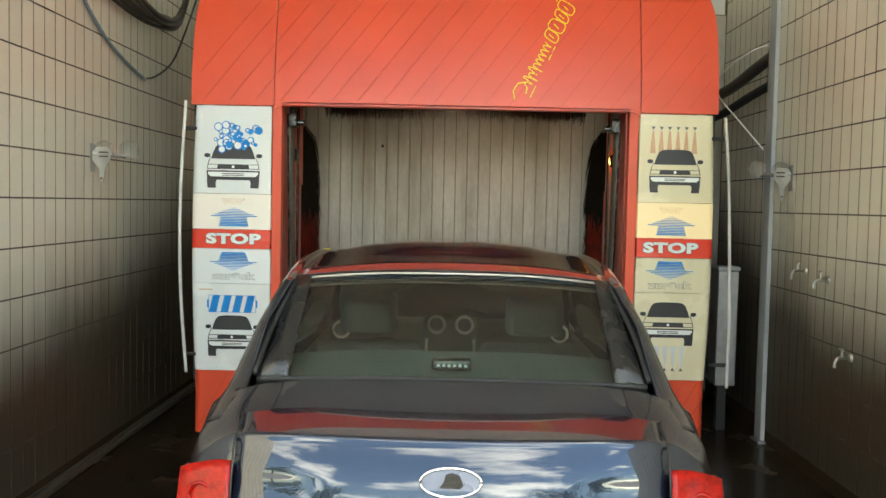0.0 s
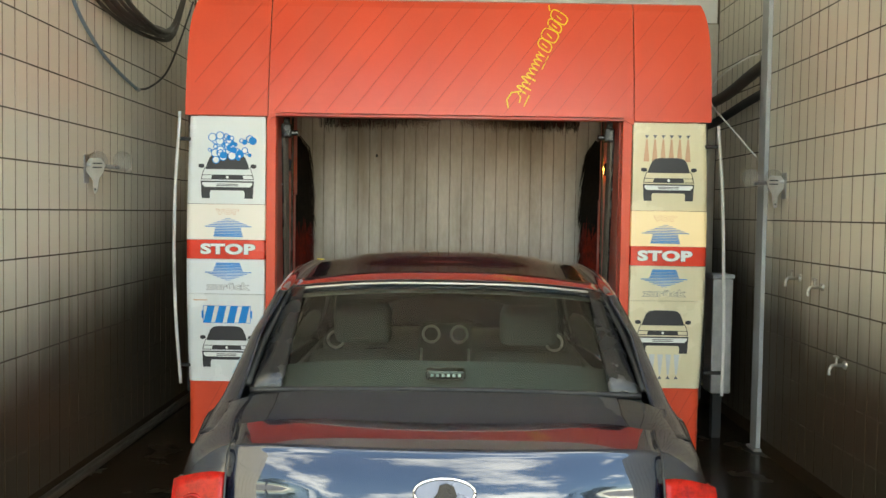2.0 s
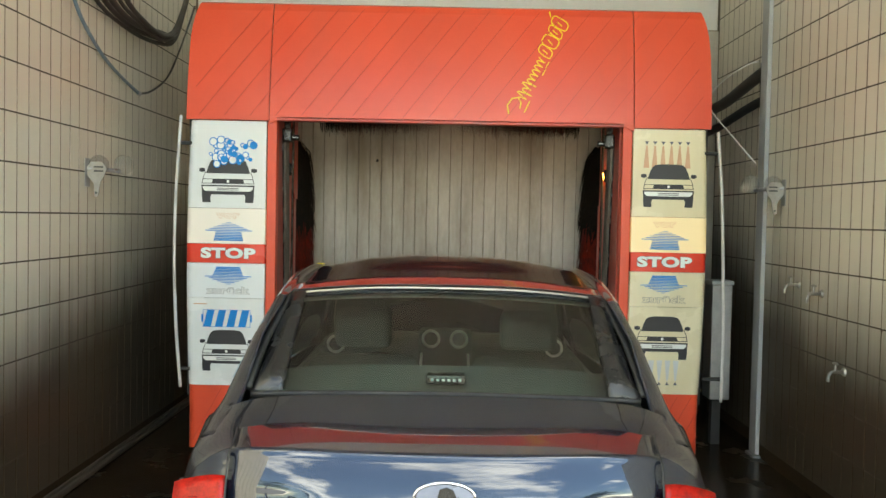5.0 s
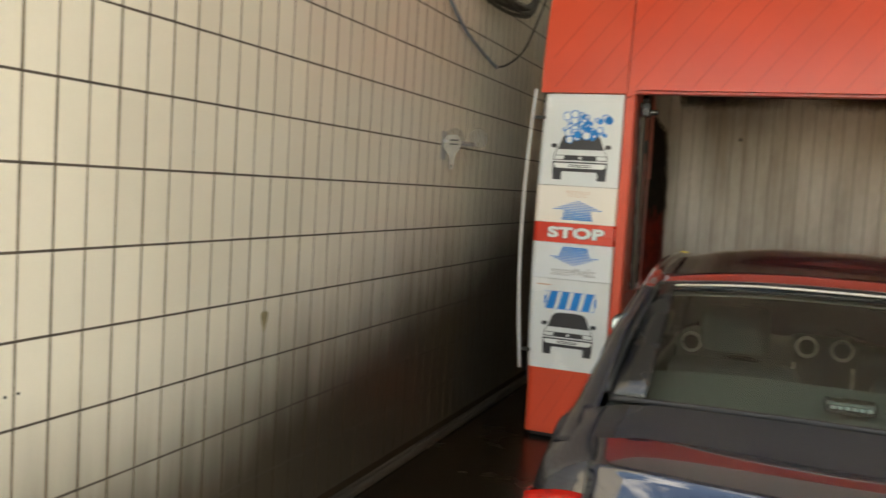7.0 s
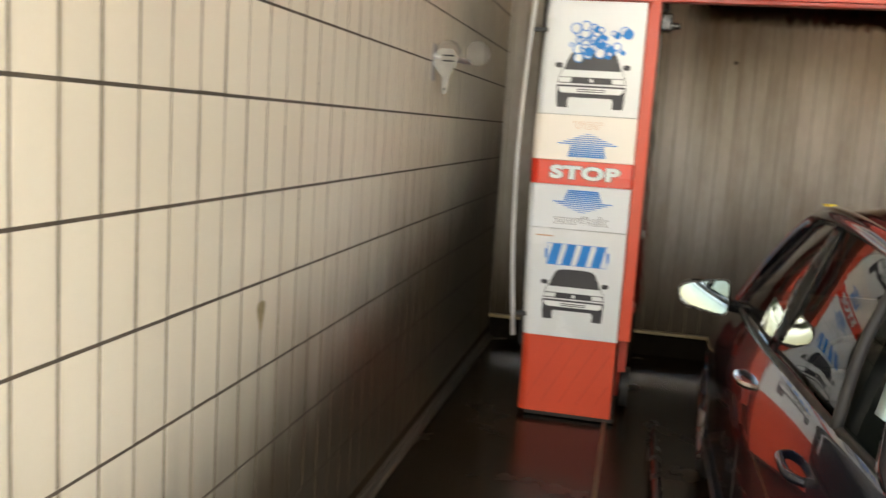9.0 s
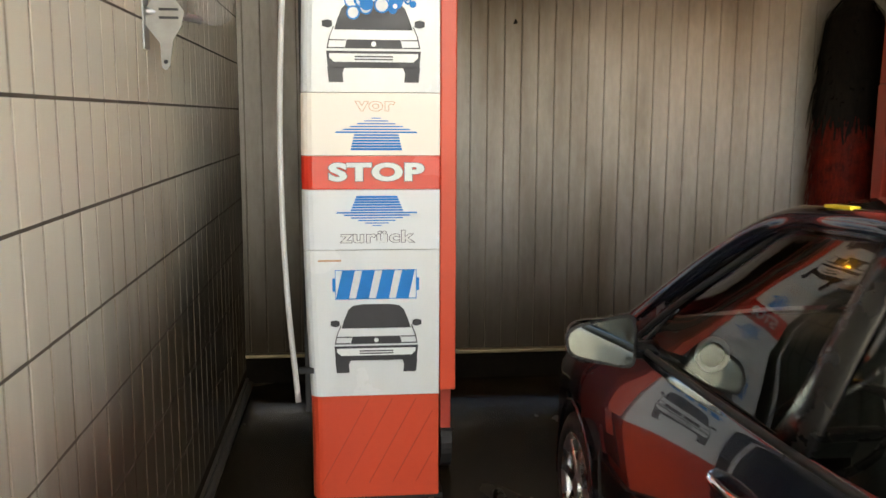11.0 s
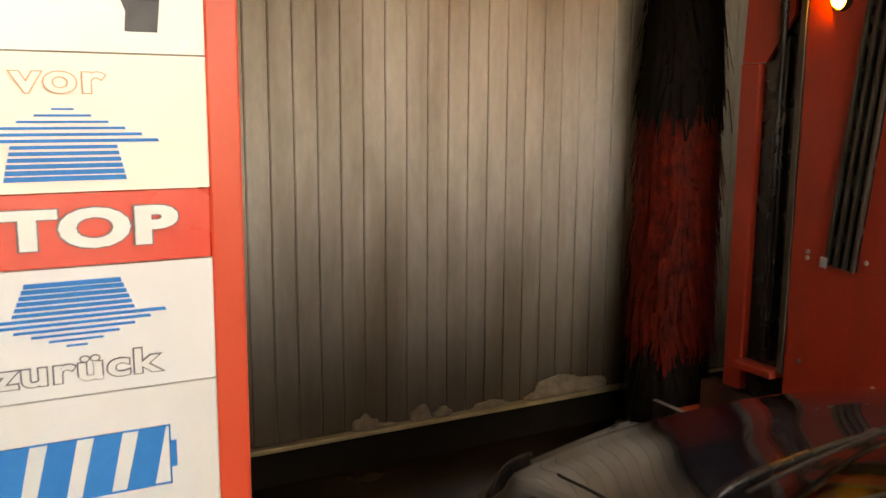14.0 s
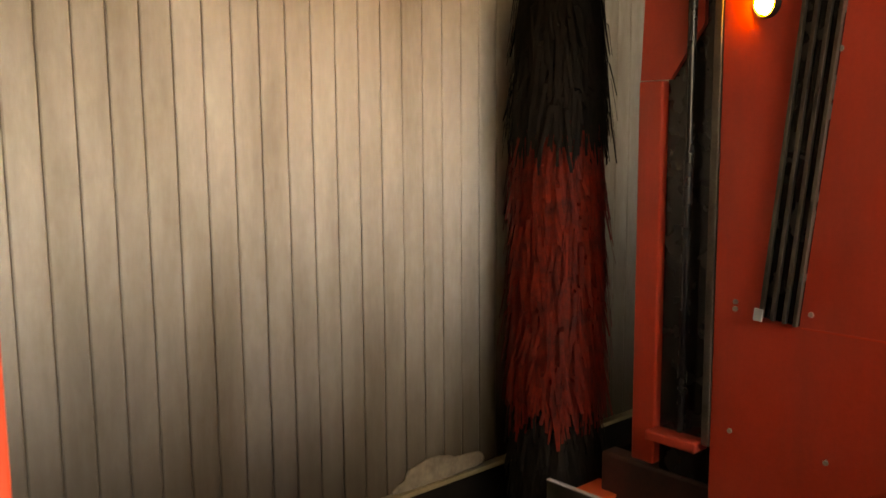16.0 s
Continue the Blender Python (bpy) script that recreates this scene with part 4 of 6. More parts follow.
def bristle_brush(name, label, axis0, axis1, r, zones, seed, count, droop):
    """A shaft carrying rows of flat bristles. zones: (t0, t1, material, name)."""
    a, b = Vector(axis0), Vector(axis1)
    d = (b - a).normalized()
    u = d.cross(Vector((0.3, 1, 0.1))).normalized()
    w = d.cross(u)
    br = thing(name, axis0 if a.z < b.z else axis1, label, "brush")
    part("shaft", cyl(bmesh.new(), a, b, 0.05, seg=16), BLACK, br)
    rng = random.Random(seed)
    for t0, t1, mat, zn, r0, r1 in zones:
        bm = bmesh.new()
        for k in range(int(count * (t1 - t0))):
            t = rng.uniform(t0, t1)
            s = (t - t0) / (t1 - t0)
            rr = (r0 + (r1 - r0) * s) * rng.uniform(0.8, 1.08) * (1.14 if k % 9 == 0 else 1.0)
            ang = rng.uniform(0, 2 * math.pi)
            out = (math.cos(ang) * u + math.sin(ang) * w)
            side = out.cross(d)
            p0 = a + (b - a) * t + out * rr * 0.45
            fall = rng.uniform(0.7, 1.3)
            p1 = p0 + out * rr * 0.45 + droop * 0.10 * fall
            p2 = p0 + out * rr * 0.55 + droop * 0.27 * fall + side * rng.uniform(-0.045, 0.045)
            hw = rng.uniform(0.004, 0.0105)
            v = [bm.verts.new(p0 - side * hw), bm.verts.new(p0 + side * hw), bm.verts.new(p1 + side * hw), bm.verts.new(p1 - side * hw),
                 bm.verts.new(p2 + side * hw * 0.7), bm.verts.new(p2 - side * hw * 0.7)]
            bm.faces.new((v[0], v[1], v[2], v[3]))
            bm.faces.new((v[3], v[2], v[4], v[5]))
        me = bpy.data.meshes.new(zn)
        bmesh.ops.translate(bm, verts=bm.verts, vec=-BASE[br.name])
        bm.to_mesh(me)
        bm.free()
        me.materials.append(mat)
        ob = new(zn, me)
        ob.parent = br
        tagged(ob, zn.replace("_", " ") + " of the brush", kind="stuff")
    # dark core behind the bristles
    bm = bmesh.new()
    prof = [(0.02, 0.06), (0.06, r * 0.55), (0.25, r * 0.62), (0.86, r * 0.6), (0.96, r * 0.45), (1.0, 0.05)]
    rings = []
    for t, q in prof:
        c = a + (b - a) * t
        rings.append([bm.verts.new(c + q * (math.cos(2 * math.pi * k / 20) * u + math.sin(2 * math.pi * k / 20) * w)) for k in range(20)])
    for p, q in zip(rings, rings[1:]):
        for k in range(20):
            bm.faces.new((p[k], p[(k + 1) % 20], q[(k + 1) % 20], q[k]))
    part("core", bm, FIBRE_BLACK, br, smooth=True)
    return br


down = Vector((0, 0, -1))
for cx, seed in ((1.685, 3), (-1.065, 4)):
    bristle_brush("side_brush", "tall upright wash brush with black and dark red bristles", (cx, 7.68, 0.12), (cx, 7.68, 2.36), 0.23,
                  [(0.0, 0.22, FIBRE_BLACK, "black_bristles", 0.16, 0.20), (0.26, 0.75, FIBRE_RED, "red_bristles", 0.215, 0.185), (0.76, 1.0, FIBRE_BLACK, "black_bristles", 0.205, 0.17)],
                  seed, 10500, down)
bristle_brush("roof_brush", "horizontal roof brush with black and red bristles under the header", (-0.72, 7.05, 2.61), (1.36, 7.05, 2.61), 0.25,
              [(0.0, 0.06, FIBRE_BLACK, "black_bristles", 0.20, 0.20), (0.06, 0.94, FIBRE_RED, "red_bristles", 0.20, 0.20), (0.06, 0.94, FIBRE_BLACK, "black_bristles", 0.19, 0.19), (0.94, 1.0, FIBRE_BLACK, "black_bristles", 0.20, 0.20)],
              9, 9000, down * 0.12)

# ---- the car ----
CX = 0.31
car = thing("sedan_car", (CX, 4.35, 0.0), "dark metallic grey four-door sedan standing on the wash bay floor", "car")
MAXW = [(2.2, 0.79), (2.4, 0.822), (2.8, 0.842), (3.2, 0.845), (5.5, 0.845), (5.9, 0.82), (6.2, 0.76), (6.46, 0.60)]
BELTW = [(2.2, 0.72), (2.45, 0.765), (2.8, 0.785), (3.3, 0.79), (4.8, 0.785), (5.3, 0.765), (5.8, 0.73), (6.15, 0.66), (6.46, 0.52)]
BELTZ = [(2.2, 0.985), (2.4, 1.0), (2.6, 1.015), (2.8, 1.045), (3.4, 1.035), (4.4, 0.985), (5.2, 0.945), (5.6, 0.905), (6.1, 0.825), (6.46, 0.67)]
TOPZ = [(2.2, 1.044), (2.38, 1.058), (2.48, 1.072), (2.58, 1.088), (2.66, 1.102), (2.74, 1.120), (2.8, 1.13), (5.0, 1.02), (5.35, 0.98), (5.7, 0.943), (6.1, 0.865), (6.46, 0.70)]


def rear_y(z):
    return tab(z, [(0.2, 2.34), (0.36, 2.24), (0.5, 2.20), (0.64, 2.22), (0.72, 2.272), (0.9, 2.332), (1.0, 2.368), (1.05, 2.39)])


def front_y(z):
    return tab(z, [(0.2, 6.40), (0.35, 6.46), (0.5, 6.46), (0.62, 6.42), (0.72, 6.34), (0.8, 6.2)])


def section(y):
    """Half profile of the body at y: pairs of x and z from the sill to the middle of the top."""
    m, b, zs, zt = tab(y, MAXW), tab(y, BELTW), tab(y, BELTZ), tab(y, TOPZ)
    k = zs - 0.42
    pts = [(0.0, 0.20), (m * 0.93, 0.20), (m - 0.012, 0.25), (m - 0.002, 0.34), (m, 0.42), (m, 0.42 + k * 0.25), (m - 0.002, 0.42 + k * 0.45), (m - 0.012, 0.42 + k * 0.62),
           (m - (m - b) * 0.55, 0.42 + k * 0.82), (b + 0.006, zs - 0.03), (b - 0.004, zs - 0.006), (b - 0.022, zs + 0.006)]
    power = tab(y, [(2.6, 12.0), (2.75, 8.0), (3.0, 2.4), (6.0, 2.4)])
    for f in (0.97, 0.92, 0.86, 0.78, 0.62, 0.4, 0.2, 0.0):
        x = (b - 0.022) * f
        pts.append((x, zs + 0.006 + (zt - zs - 0.006) * (1 - f ** power) + 0.012 * (1 - f * f)))
    return pts


def body_point(y, x, z):
    """Ends of the body bend round: shifts a section's point along y near tail and nose."""
    yy = y
    wt = max(0.0, 1 - (y - 2.2) / 0.6)
    yy += (rear_y(z) - 2.2 + 0.10 * (abs(x) / 0.8) ** 3) * wt ** 1.5
    wf = max(0.0, 1 - (6.46 - y) / 0.6)
    yy += (front_y(z) - 6.46 - 0.16 * (abs(x) / 0.7) ** 2.5) * wf ** 1.5
    return yy


WHEELS = [(3.14, 0.285), (5.60, 0.285)]
ARCH = 0.325
stations = sorted(set([2.2, 2.21, 2.24, 2.28, 2.34, 2.40, 2.46, 2.54, 2.62, 2.70, 2.74] + [2.74 + 0.035 * i for i in range(1, 75)] + [5.40 + 0.04 * i for i in range(0, 24)] + [6.34, 6.40, 6.44, 6.46]))
bm = bmesh.new()
rows = []
for y in stations:
    half = section(y)
    full = [(-x, z) for x, z in half] + [(x, z) for x, z in half[-2::-1]]
    rows.append([bm.verts.new((CX + x, body_point(y, x, z), z)) for x, z in full])
n = len(rows[0])
half_n = len(section(3.0))
for (ya, a), (yb, b) in zip(zip(stations, rows), list(zip(stations, rows))[1:]):
    for i in range(n - 1):
        c = (a[i].co + a[i + 1].co + b[i].co + b[i + 1].co) / 4
        if 2.735 < (ya + yb) / 2 < 5.30 and 11 <= i < n - 12:
            continue
        if any(math.hypot(c.y - wy, c.z - wz) < ARCH for wy, wz in WHEELS) and abs(c.x - CX) > 0.5:
            continue
        bm.faces.new((a[i], a[i + 1], b[i + 1], b[i]))
for wy, wz in WHEELS:
    for v in bm.verts:
        d = math.hypot(v.co.y - wy, v.co.z - wz)
        if abs(v.co.x - CX) > 0.5 and ARCH - 0.035 < d < ARCH + 0.03 and v.co.z > 0.22:
            f = ARCH / d
            v.co.y, v.co.z = wy + (v.co.y - wy) * f, wz + (v.co.z - wz) * f
for row in (rows[0], rows[-1]):
    bulge = -0.05 if row is rows[0] else 0.05
    prev = None
    for i in range(half_n - 1):
        l, r = row[i].co, row[n - 1 - i].co
        line = [row[i]] + [bm.verts.new((l.x + (r.x - l.x) * t, l.y + bulge * (1 - (2 * t - 1) ** 2) * (1 if l.z < 1.0 else 0.6), l.z)) for t in [k / 10 for k in range(1, 10)]] + [row[n - 1 - i]]
        if prev:
            for k in range(10):
                try:
                    bm.faces.new((prev[k], prev[k + 1], line[k + 1], line[k]))
                except ValueError:
                    pass
        prev = line
bmesh.ops.delete(bm, geom=[v for v in bm.verts if not v.link_faces], context="VERTS")
body = part("body", bm, PAINT, car, "dark metallic painted body shell", smooth=True)


def deck_z(x, y):
    s = section(y)[11:]
    x = abs(x)
    for (xa, za), (xb, zb) in zip(s, s[1:]):
        if xb <= x <= xa:
            return za + (zb - za) * (xa - x) / (xa - xb)
    return s[0][1]


def tail_y(x, z):
    """The tail's outer skin at x, z."""
    return 2.275 + 0.29 * (z - 0.93) + 0.9 * (z - 0.93) ** 2 + 0.07 * (abs(x) / 0.8) ** 4 + 0.045 * (abs(x) / 0.66) ** 2


def lid_half(y):
    return tab(y, [(2.40, 0.606), (2.82, 0.668)])


def lid_z(k, y):
    """The deck: gently crowned lengthwise, rolling down at its rear edge."""
    t = (y - 2.385) / 0.425
    return 1.064 + 0.425 * (0.13 * t - 0.055 * t * t) - 0.020 * abs(k) ** 6


def lid(bm, z_low):
    """Boot lid: flat deck that folds over a soft edge into the tail panel."""
    prof = [("deck", k / 14) for k in range(15)] + [("roll", k / 5) for k in range(1, 6)] + [("tail", t) for t in (0.03, 0.07, 0.12, 0.18, 0.25, 0.32, 0.40, 0.48, 0.56, 0.65, 0.8, 1.0)]

    def f(u, v):
        kind, val = prof[min(int(round(v * (len(prof) - 1))), len(prof) - 1)]
        k = 2 * u - 1
        x = k * 0.606
        ye = tail_y(x, 1.045) + 0.012
        y1 = 2.825 - 0.012 * (1 - k * k)
        if kind == "deck":
            y = y1 + (ye - y1) * val
            return Vector((CX + k * lid_half(y), y, lid_z(k, y)))
        ze = lid_z(k, ye)
        if kind == "roll":
            a = math.pi / 2 * val
            return Vector((CX + x, ye - 0.016 * math.sin(a), ze - 0.014 * (1 - math.cos(a))))
        z = ze - 0.014 - (ze - 0.014 - z_low) * val
        y = tail_y(x, z) - (tail_y(x, ze - 0.014) - ye + 0.016)
        y += 0.012 * math.exp(-((z - 0.925) / 0.018) ** 2) * max(0.0, min(1.0, (abs(x) - 0.34) / 0.12))
        return Vector((CX + x, y, z))

    grid(bm, f, 40, len(prof) - 1)
    return bm


lid_ob = part("boot_lid", thick(lid(bmesh.new(), 0.66), 0.004), PAINT, car, "dark metallic boot lid", smooth=True)
for s in (-1, 1):
    pts = [(CX + s * (lid_half(y) + 0.002), y, lid_z(1.0, y) - 0.001) for y in (2.83, 2.74, 2.66, 2.58, 2.50, 2.44)]
    pts += [(CX + s * 0.609, tail_y(0.609, z) - 0.006, z) for z in (1.025, 0.98, 0.9, 0.8, 0.7)]
    part("lid_seam", tube(bmesh.new(), pts, 0.0032, 6, 3), BLACK, lid_ob)
# oval emblem
ey = tail_y(0, 0.95) - 0.014
bm = bmesh.new()
tube(bm, [(CX + 0.083 * math.cos(t), ey + 0.004, 0.952 + 0.040 * math.sin(t)) for t in [2 * math.pi * k / 24 for k in range(25)]], 0.0045, 8, 2)
emblem = part("emblem", bm, CHROME, lid_ob, "oval chrome emblem", smooth=True)
bm = bmesh.new()
plate(bm, disc_pts((CX, 0.952), 0.037, 28, 2.1), ey + 0.006, 0.001)
part("emblem_field", bm, material("dull_silver_enamel", (0.16, 0.19, 0.27), (0.22, 0.25, 0.33), rough=0.25, metal=0.6), lid_ob)
bm = bmesh.new()
plate(bm, [(CX - 0.030, 0.938), (CX + 0.026, 0.936), (CX + 0.034, 0.946), (CX + 0.024, 0.972), (CX + 0.004, 0.980), (CX - 0.014, 0.974), (CX - 0.020, 0.952)], ey + 0.002, 0.002)
part("emblem_shape", bm, BLACK_GLOSS, lid_ob)

# tail lamps wrap round the corners
for s in (-1, 1):
    bm = bmesh.new()

    def lamp_f(u, v):
        z = 0.70 + (0.28 - 0.055 * u * u) * v
        w = max(0.0, (u - 0.75) / 0.25)
        x = 0.614 + 0.164 * min(u / 0.75, 1.0) + (0.034 - 0.012 * v) * w - 0.02 * v * u
        y = tail_y(min(x, 0.66), z) + 0.9 * max(0, x - 0.66) ** 1.5 - 0.014 + 0.12 * w ** 1.4
        return Vector((CX + s * x, y, z))

    grid(bm, lamp_f, 12, 10)
    lamp_ob = part("tail_lamp", thick(bm, 0.012), TAIL_RED, car, "red tail lamp", smooth=True)
    bm = bmesh.new()
    tube(bm, [(CX + s * (0.70 + 0.030 * math.cos(a)), tail_y(0.66, 0.9) - 0.006, 0.885 + 0.030 * math.sin(a)) for a in [2 * math.pi * k / 20 for k in range(21)]], 0.006, 8, 2)
    part("lamp_ring", bm, TAIL_RED, lamp_ob, smooth=True)

# greenhouse: half widths, given as (x, y, z) on the +x side
A0, A1 = Vector((0.725, 5.34, 0.965)), Vector((0.575, 4.58, 1.415))
R1, R2 = Vector((0.60, 4.05, 1.455)), Vector((0.575, 3.42, 1.425))
C1, C0 = Vector((0.60, 3.25, 1.385)), Vector((0.70, 2.73, 1.125))


def mirrored(v, s):
    return Vector((CX + s * v.x, v.y, v.z))


def roof_f(u, v):
    y = 4.60 + (3.28 - 4.60) * v
    half = tab(y, [(3.28, 0.605), (3.42, 0.615), (4.05, 0.62), (4.58, 0.59)])
    edge = tab(y, [(3.28, 1.405), (3.42, 1.43), (4.05, 1.462), (4.58, 1.42)])
    x = (2 * u - 1) * half
    crown = tab(y, [(3.28, 0.035), (4.0, 0.072), (4.6, 0.045)])
    bend = 0.06 * (1 - (x / half) ** 2)
    yy = y - bend * max(0, (v - 0.75) / 0.25) + bend * max(0, (0.25 - v) / 0.25)
    return Vector((CX + x, yy, edge + crown * (1 - (abs(x) / half) ** 2.4)))


roof = part("roof", thick(grid(bmesh.new(), roof_f, 24, 20), 0.02), PAINT, car, "dark glossy roof panel", smooth=True)


def pane(name, top, bottom, mat, bulge, nu=16, nv=8):
    def f(u, v):
        a, b = top(u), bottom(u)
        p = a + (b - a) * v
        return p + bulge * math.sin(math.pi * v) * 0.6

    ob = part(name, grid(bmesh.new(), f, nu, nv), mat, car, smooth=True)
    ob.visible_shadow = False
    return ob


def arc(l, r, push):
    return lambda u: l + (r - l) * u + push * (1 - (2 * u - 1) ** 2)


pane("rear_window", arc(Vector((CX - 0.59, 3.275, 1.405)), Vector((CX + 0.59, 3.275, 1.405)), Vector((0, -0.06, 0.033))),
     arc(Vector((CX - 0.655, 2.855, 1.104)), Vector((CX + 0.655, 2.855, 1.104)), Vector((0, -0.02, 0.020))), PANE, Vector((0, -0.012, 0.012)))
pane("windscreen", arc(Vector((CX - 0.56, 4.61, 1.412)), Vector((CX + 0.56, 4.61, 1.412)), Vector((0, 0.06, 0.033))),
     arc(Vector((CX - 0.70, 5.33, 0.965)), Vector((CX + 0.70, 5.33, 0.965)), Vector((0, 0.17, 0.02))), PANE, Vector((0, 0.03, 0.03)))


def quad(name, pts, mat, label="", t=0.012, sub=6, bulge=Vector((0, 0, 0))):
    a, b, c, d = pts

    def f(u, v):
        return a * (1 - u) * (1 - v) + b * u * (1 - v) + c * u * v + d * (1 - u) * v + bulge * math.sin(math.pi * u) * math.sin(math.pi * v)

    bm = grid(bmesh.new(), f, sub, sub)
    if t:
        thick(bm, t)
    return part(name, bm, mat, car, label, smooth=True)


for s in (-1, 1):
    M = lambda x, y, z: Vector((CX + s * x, y, z))
    out = Vector((s * 0.02, 0, 0.008))
    # pillars and roof rail as shaped tubes of paint
    bm = bmesh.new()
    tube(bm, [M(0.735, 5.42, 0.925), M(0.69, 5.12, 1.11), M(0.635, 4.83, 1.29), M(0.595, 4.58, 1.405), M(0.62, 4.3, 1.437), M(0.63, 4.05, 1.447), M(0.63, 3.7, 1.437), M(0.622, 3.42, 1.412), M(0.628, 3.25, 1.372)], 0.030, 12, 5)
    part("roof_rail", bm, PAINT, car, "painted pillar and roof rail", smooth=True)
    inner = [(0.0, M(0.600, 3.24, 1.412)), (0.3, M(0.645, 2.99, 1.288)), (0.58, M(0.664, 2.86, 1.155))] + [(v, M(lid_half(y) + 0.008, y, lid_z(1.0, y) + d)) for v, y, d in ((0.7, 2.76, 0.012), (0.85, 2.65, 0.004), (1.0, 2.52, -0.02))]
    outer = [(0.0, M(0.640, 3.33, 1.392)), (0.3, M(0.698, 3.11, 1.238)), (0.62, M(0.762, 2.92, 1.062)), (0.82, M(0.772, 2.78, 1.035)), (1.0, M(0.768, 2.64, 1.005))]

    def along(v, pairs):
        return Vector([tab(v, [(t, q[i]) for t, q in pairs]) for i in range(3)])

    def sail(u, v):
        k = math.sin(math.pi * u)
        return along(v, inner) * (1 - u) + along(v, outer) * u + Vector((s * 0.016, -0.006, 0.014)) * k

    part("rear_pillar", thick(grid(bmesh.new(), sail, 10, 24), 0.006), PAINT, car, "painted rear pillar", smooth=True)
    part("glass_seal", tube(bmesh.new(), [M(0.595, 3.262, 1.402), M(0.640, 3.04, 1.262), M(0.662, 2.85, 1.125)], 0.011, 8, 5), BLACK, car, smooth=True)
    quad("glass_border", [M(0.655, 2.848, 1.112), M(0.545, 2.842, 1.120), M(0.535, 3.258, 1.421), M(0.592, 3.268, 1.412)], BLACK_GLOSS, "black printed border of the rear window", t=0.002, bulge=Vector((0, -0.008, 0.010)))
    p = quad("rear_side_window", [M(0.750, 2.93, 1.065), M(0.770, 4.10, 1.005), M(0.622, 4.03, 1.425), M(0.625, 3.32, 1.378)], PANE_SIDE, "dark side window", t=0, bulge=out)
    p.visible_shadow = False
    p = quad("front_side_window", [M(0.772, 4.22, 1.0), M(0.755, 5.13, 0.965), M(0.605, 4.58, 1.375), M(0.622, 4.12, 1.425)], PANE_SIDE, "dark side window", t=0, bulge=out)
    p.visible_shadow = False
    quad("middle_pillar", [M(0.776, 4.095, 0.995), M(0.778, 4.225, 0.99), M(0.628, 4.125, 1.435), M(0.628, 4.02, 1.435)], BLACK_GLOSS, "black middle pillar", bulge=out)
    quad("mirror_sail", [M(0.758, 5.08, 0.975), M(0.748, 5.34, 0.945), M(0.70, 5.13, 1.10), M(0.70, 4.98, 1.10)], BLACK_GLOSS)
    # window seals along the belt
    bm = bmesh.new()
    tube(bm, [M(0.75, 2.90, 1.055), M(0.778, 3.4, 1.036), M(0.79, 4.1, 1.0), M(0.785, 4.7, 0.975), M(0.765, 5.2, 0.95)], 0.010, 8, 5)
    part("belt_seal", bm, BLACK, car, smooth=True)
    bm = bmesh.new()
    tube(bm, [M(0.748, 2.91, 1.068), M(0.69, 3.12, 1.23), M(0.634, 3.32, 1.378), M(0.630, 3.7, 1.415), M(0.628, 4.1, 1.43), M(0.618, 4.4, 1.412), M(0.60, 4.6, 1.365), M(0.69, 4.95, 1.14), M(0.755, 5.16, 0.975)], 0.009, 8, 5)
    part("window_seal", bm, BLACK, car, smooth=True)
    part("glass_divider", tube(bmesh.new(), [M(0.775, 3.19, 1.045), M(0.728, 3.25, 1.22), M(0.640, 3.33, 1.40)], 0.014, 8, 4), BLACK, car, "black window divider", smooth=True)
    # door seams
    for pts in ([(0.782, 4.16, 0.985), (0.815, 4.16, 0.83), (0.842, 4.16, 0.62), (0.842, 4.16, 0.36)], [(0.765, 5.22, 0.93), (0.812, 5.24, 0.75), (0.842, 5.24, 0.55), (0.842, 5.20, 0.36)], [(0.77, 3.02, 1.03), (0.808, 3.10, 0.85), (0.835, 3.38, 0.68)]):
        bm = bmesh.new()
        tube(bm, [M(x + 0.0015, y, z) for x, y, z in pts], 0.0045, 6, 4)
        part("door_seam", bm, BLACK, car)
    # handles
    for hy, hz in ((4.30, 0.845), (3.33, 0.895)):
        bm = bmesh.new()
        xo = 0.815
        tube(bm, [M(xo - 0.01, hy - 0.10, hz), M(xo + 0.03, hy - 0.07, hz + 0.004), M(xo + 0.037, hy, hz + 0.006), M(xo + 0.03, hy + 0.07, hz + 0.004), M(xo - 0.01, hy + 0.10, hz)], 0.012, 10, 4)
        part("door_handle", bm, PAINT if hy < 4 else CHROME, car, "door handle", smooth=True)
    # wing mirror
    bm = bmesh.new()
    def shell(u, v):
        a = 2 * math.pi * u
        q = math.sin(math.pi * min(v, 1.0) / 2) ** 0.6
        ca, sa = math.cos(a), math.sin(a)
        x = 0.932 + 0.104 * math.copysign(abs(ca) ** 0.5, ca) * q
        z = 1.016 + 0.067 * math.copysign(abs(sa) ** 0.5, sa) * q * (1 - 0.16 * ca) + 0.004 * ca * q
        return M(x, 5.07 - 0.12 * v + 0.02 * (x - 0.9), z)

    grid(bm, shell, 24, 10)
    bmesh.ops.remove_doubles(bm, verts=bm.verts, dist=0.0005)
    mirror = part("wing_mirror", bm, BLACK_GLOSS, car, "dark wing mirror", smooth=True)
    tilt = Matrix.Translation(M(0.937, 4.951, 1.016)) @ Matrix.Rotation(s * -0.05, 4, "Z") @ Matrix.Rotation(-0.05, 4, "X")
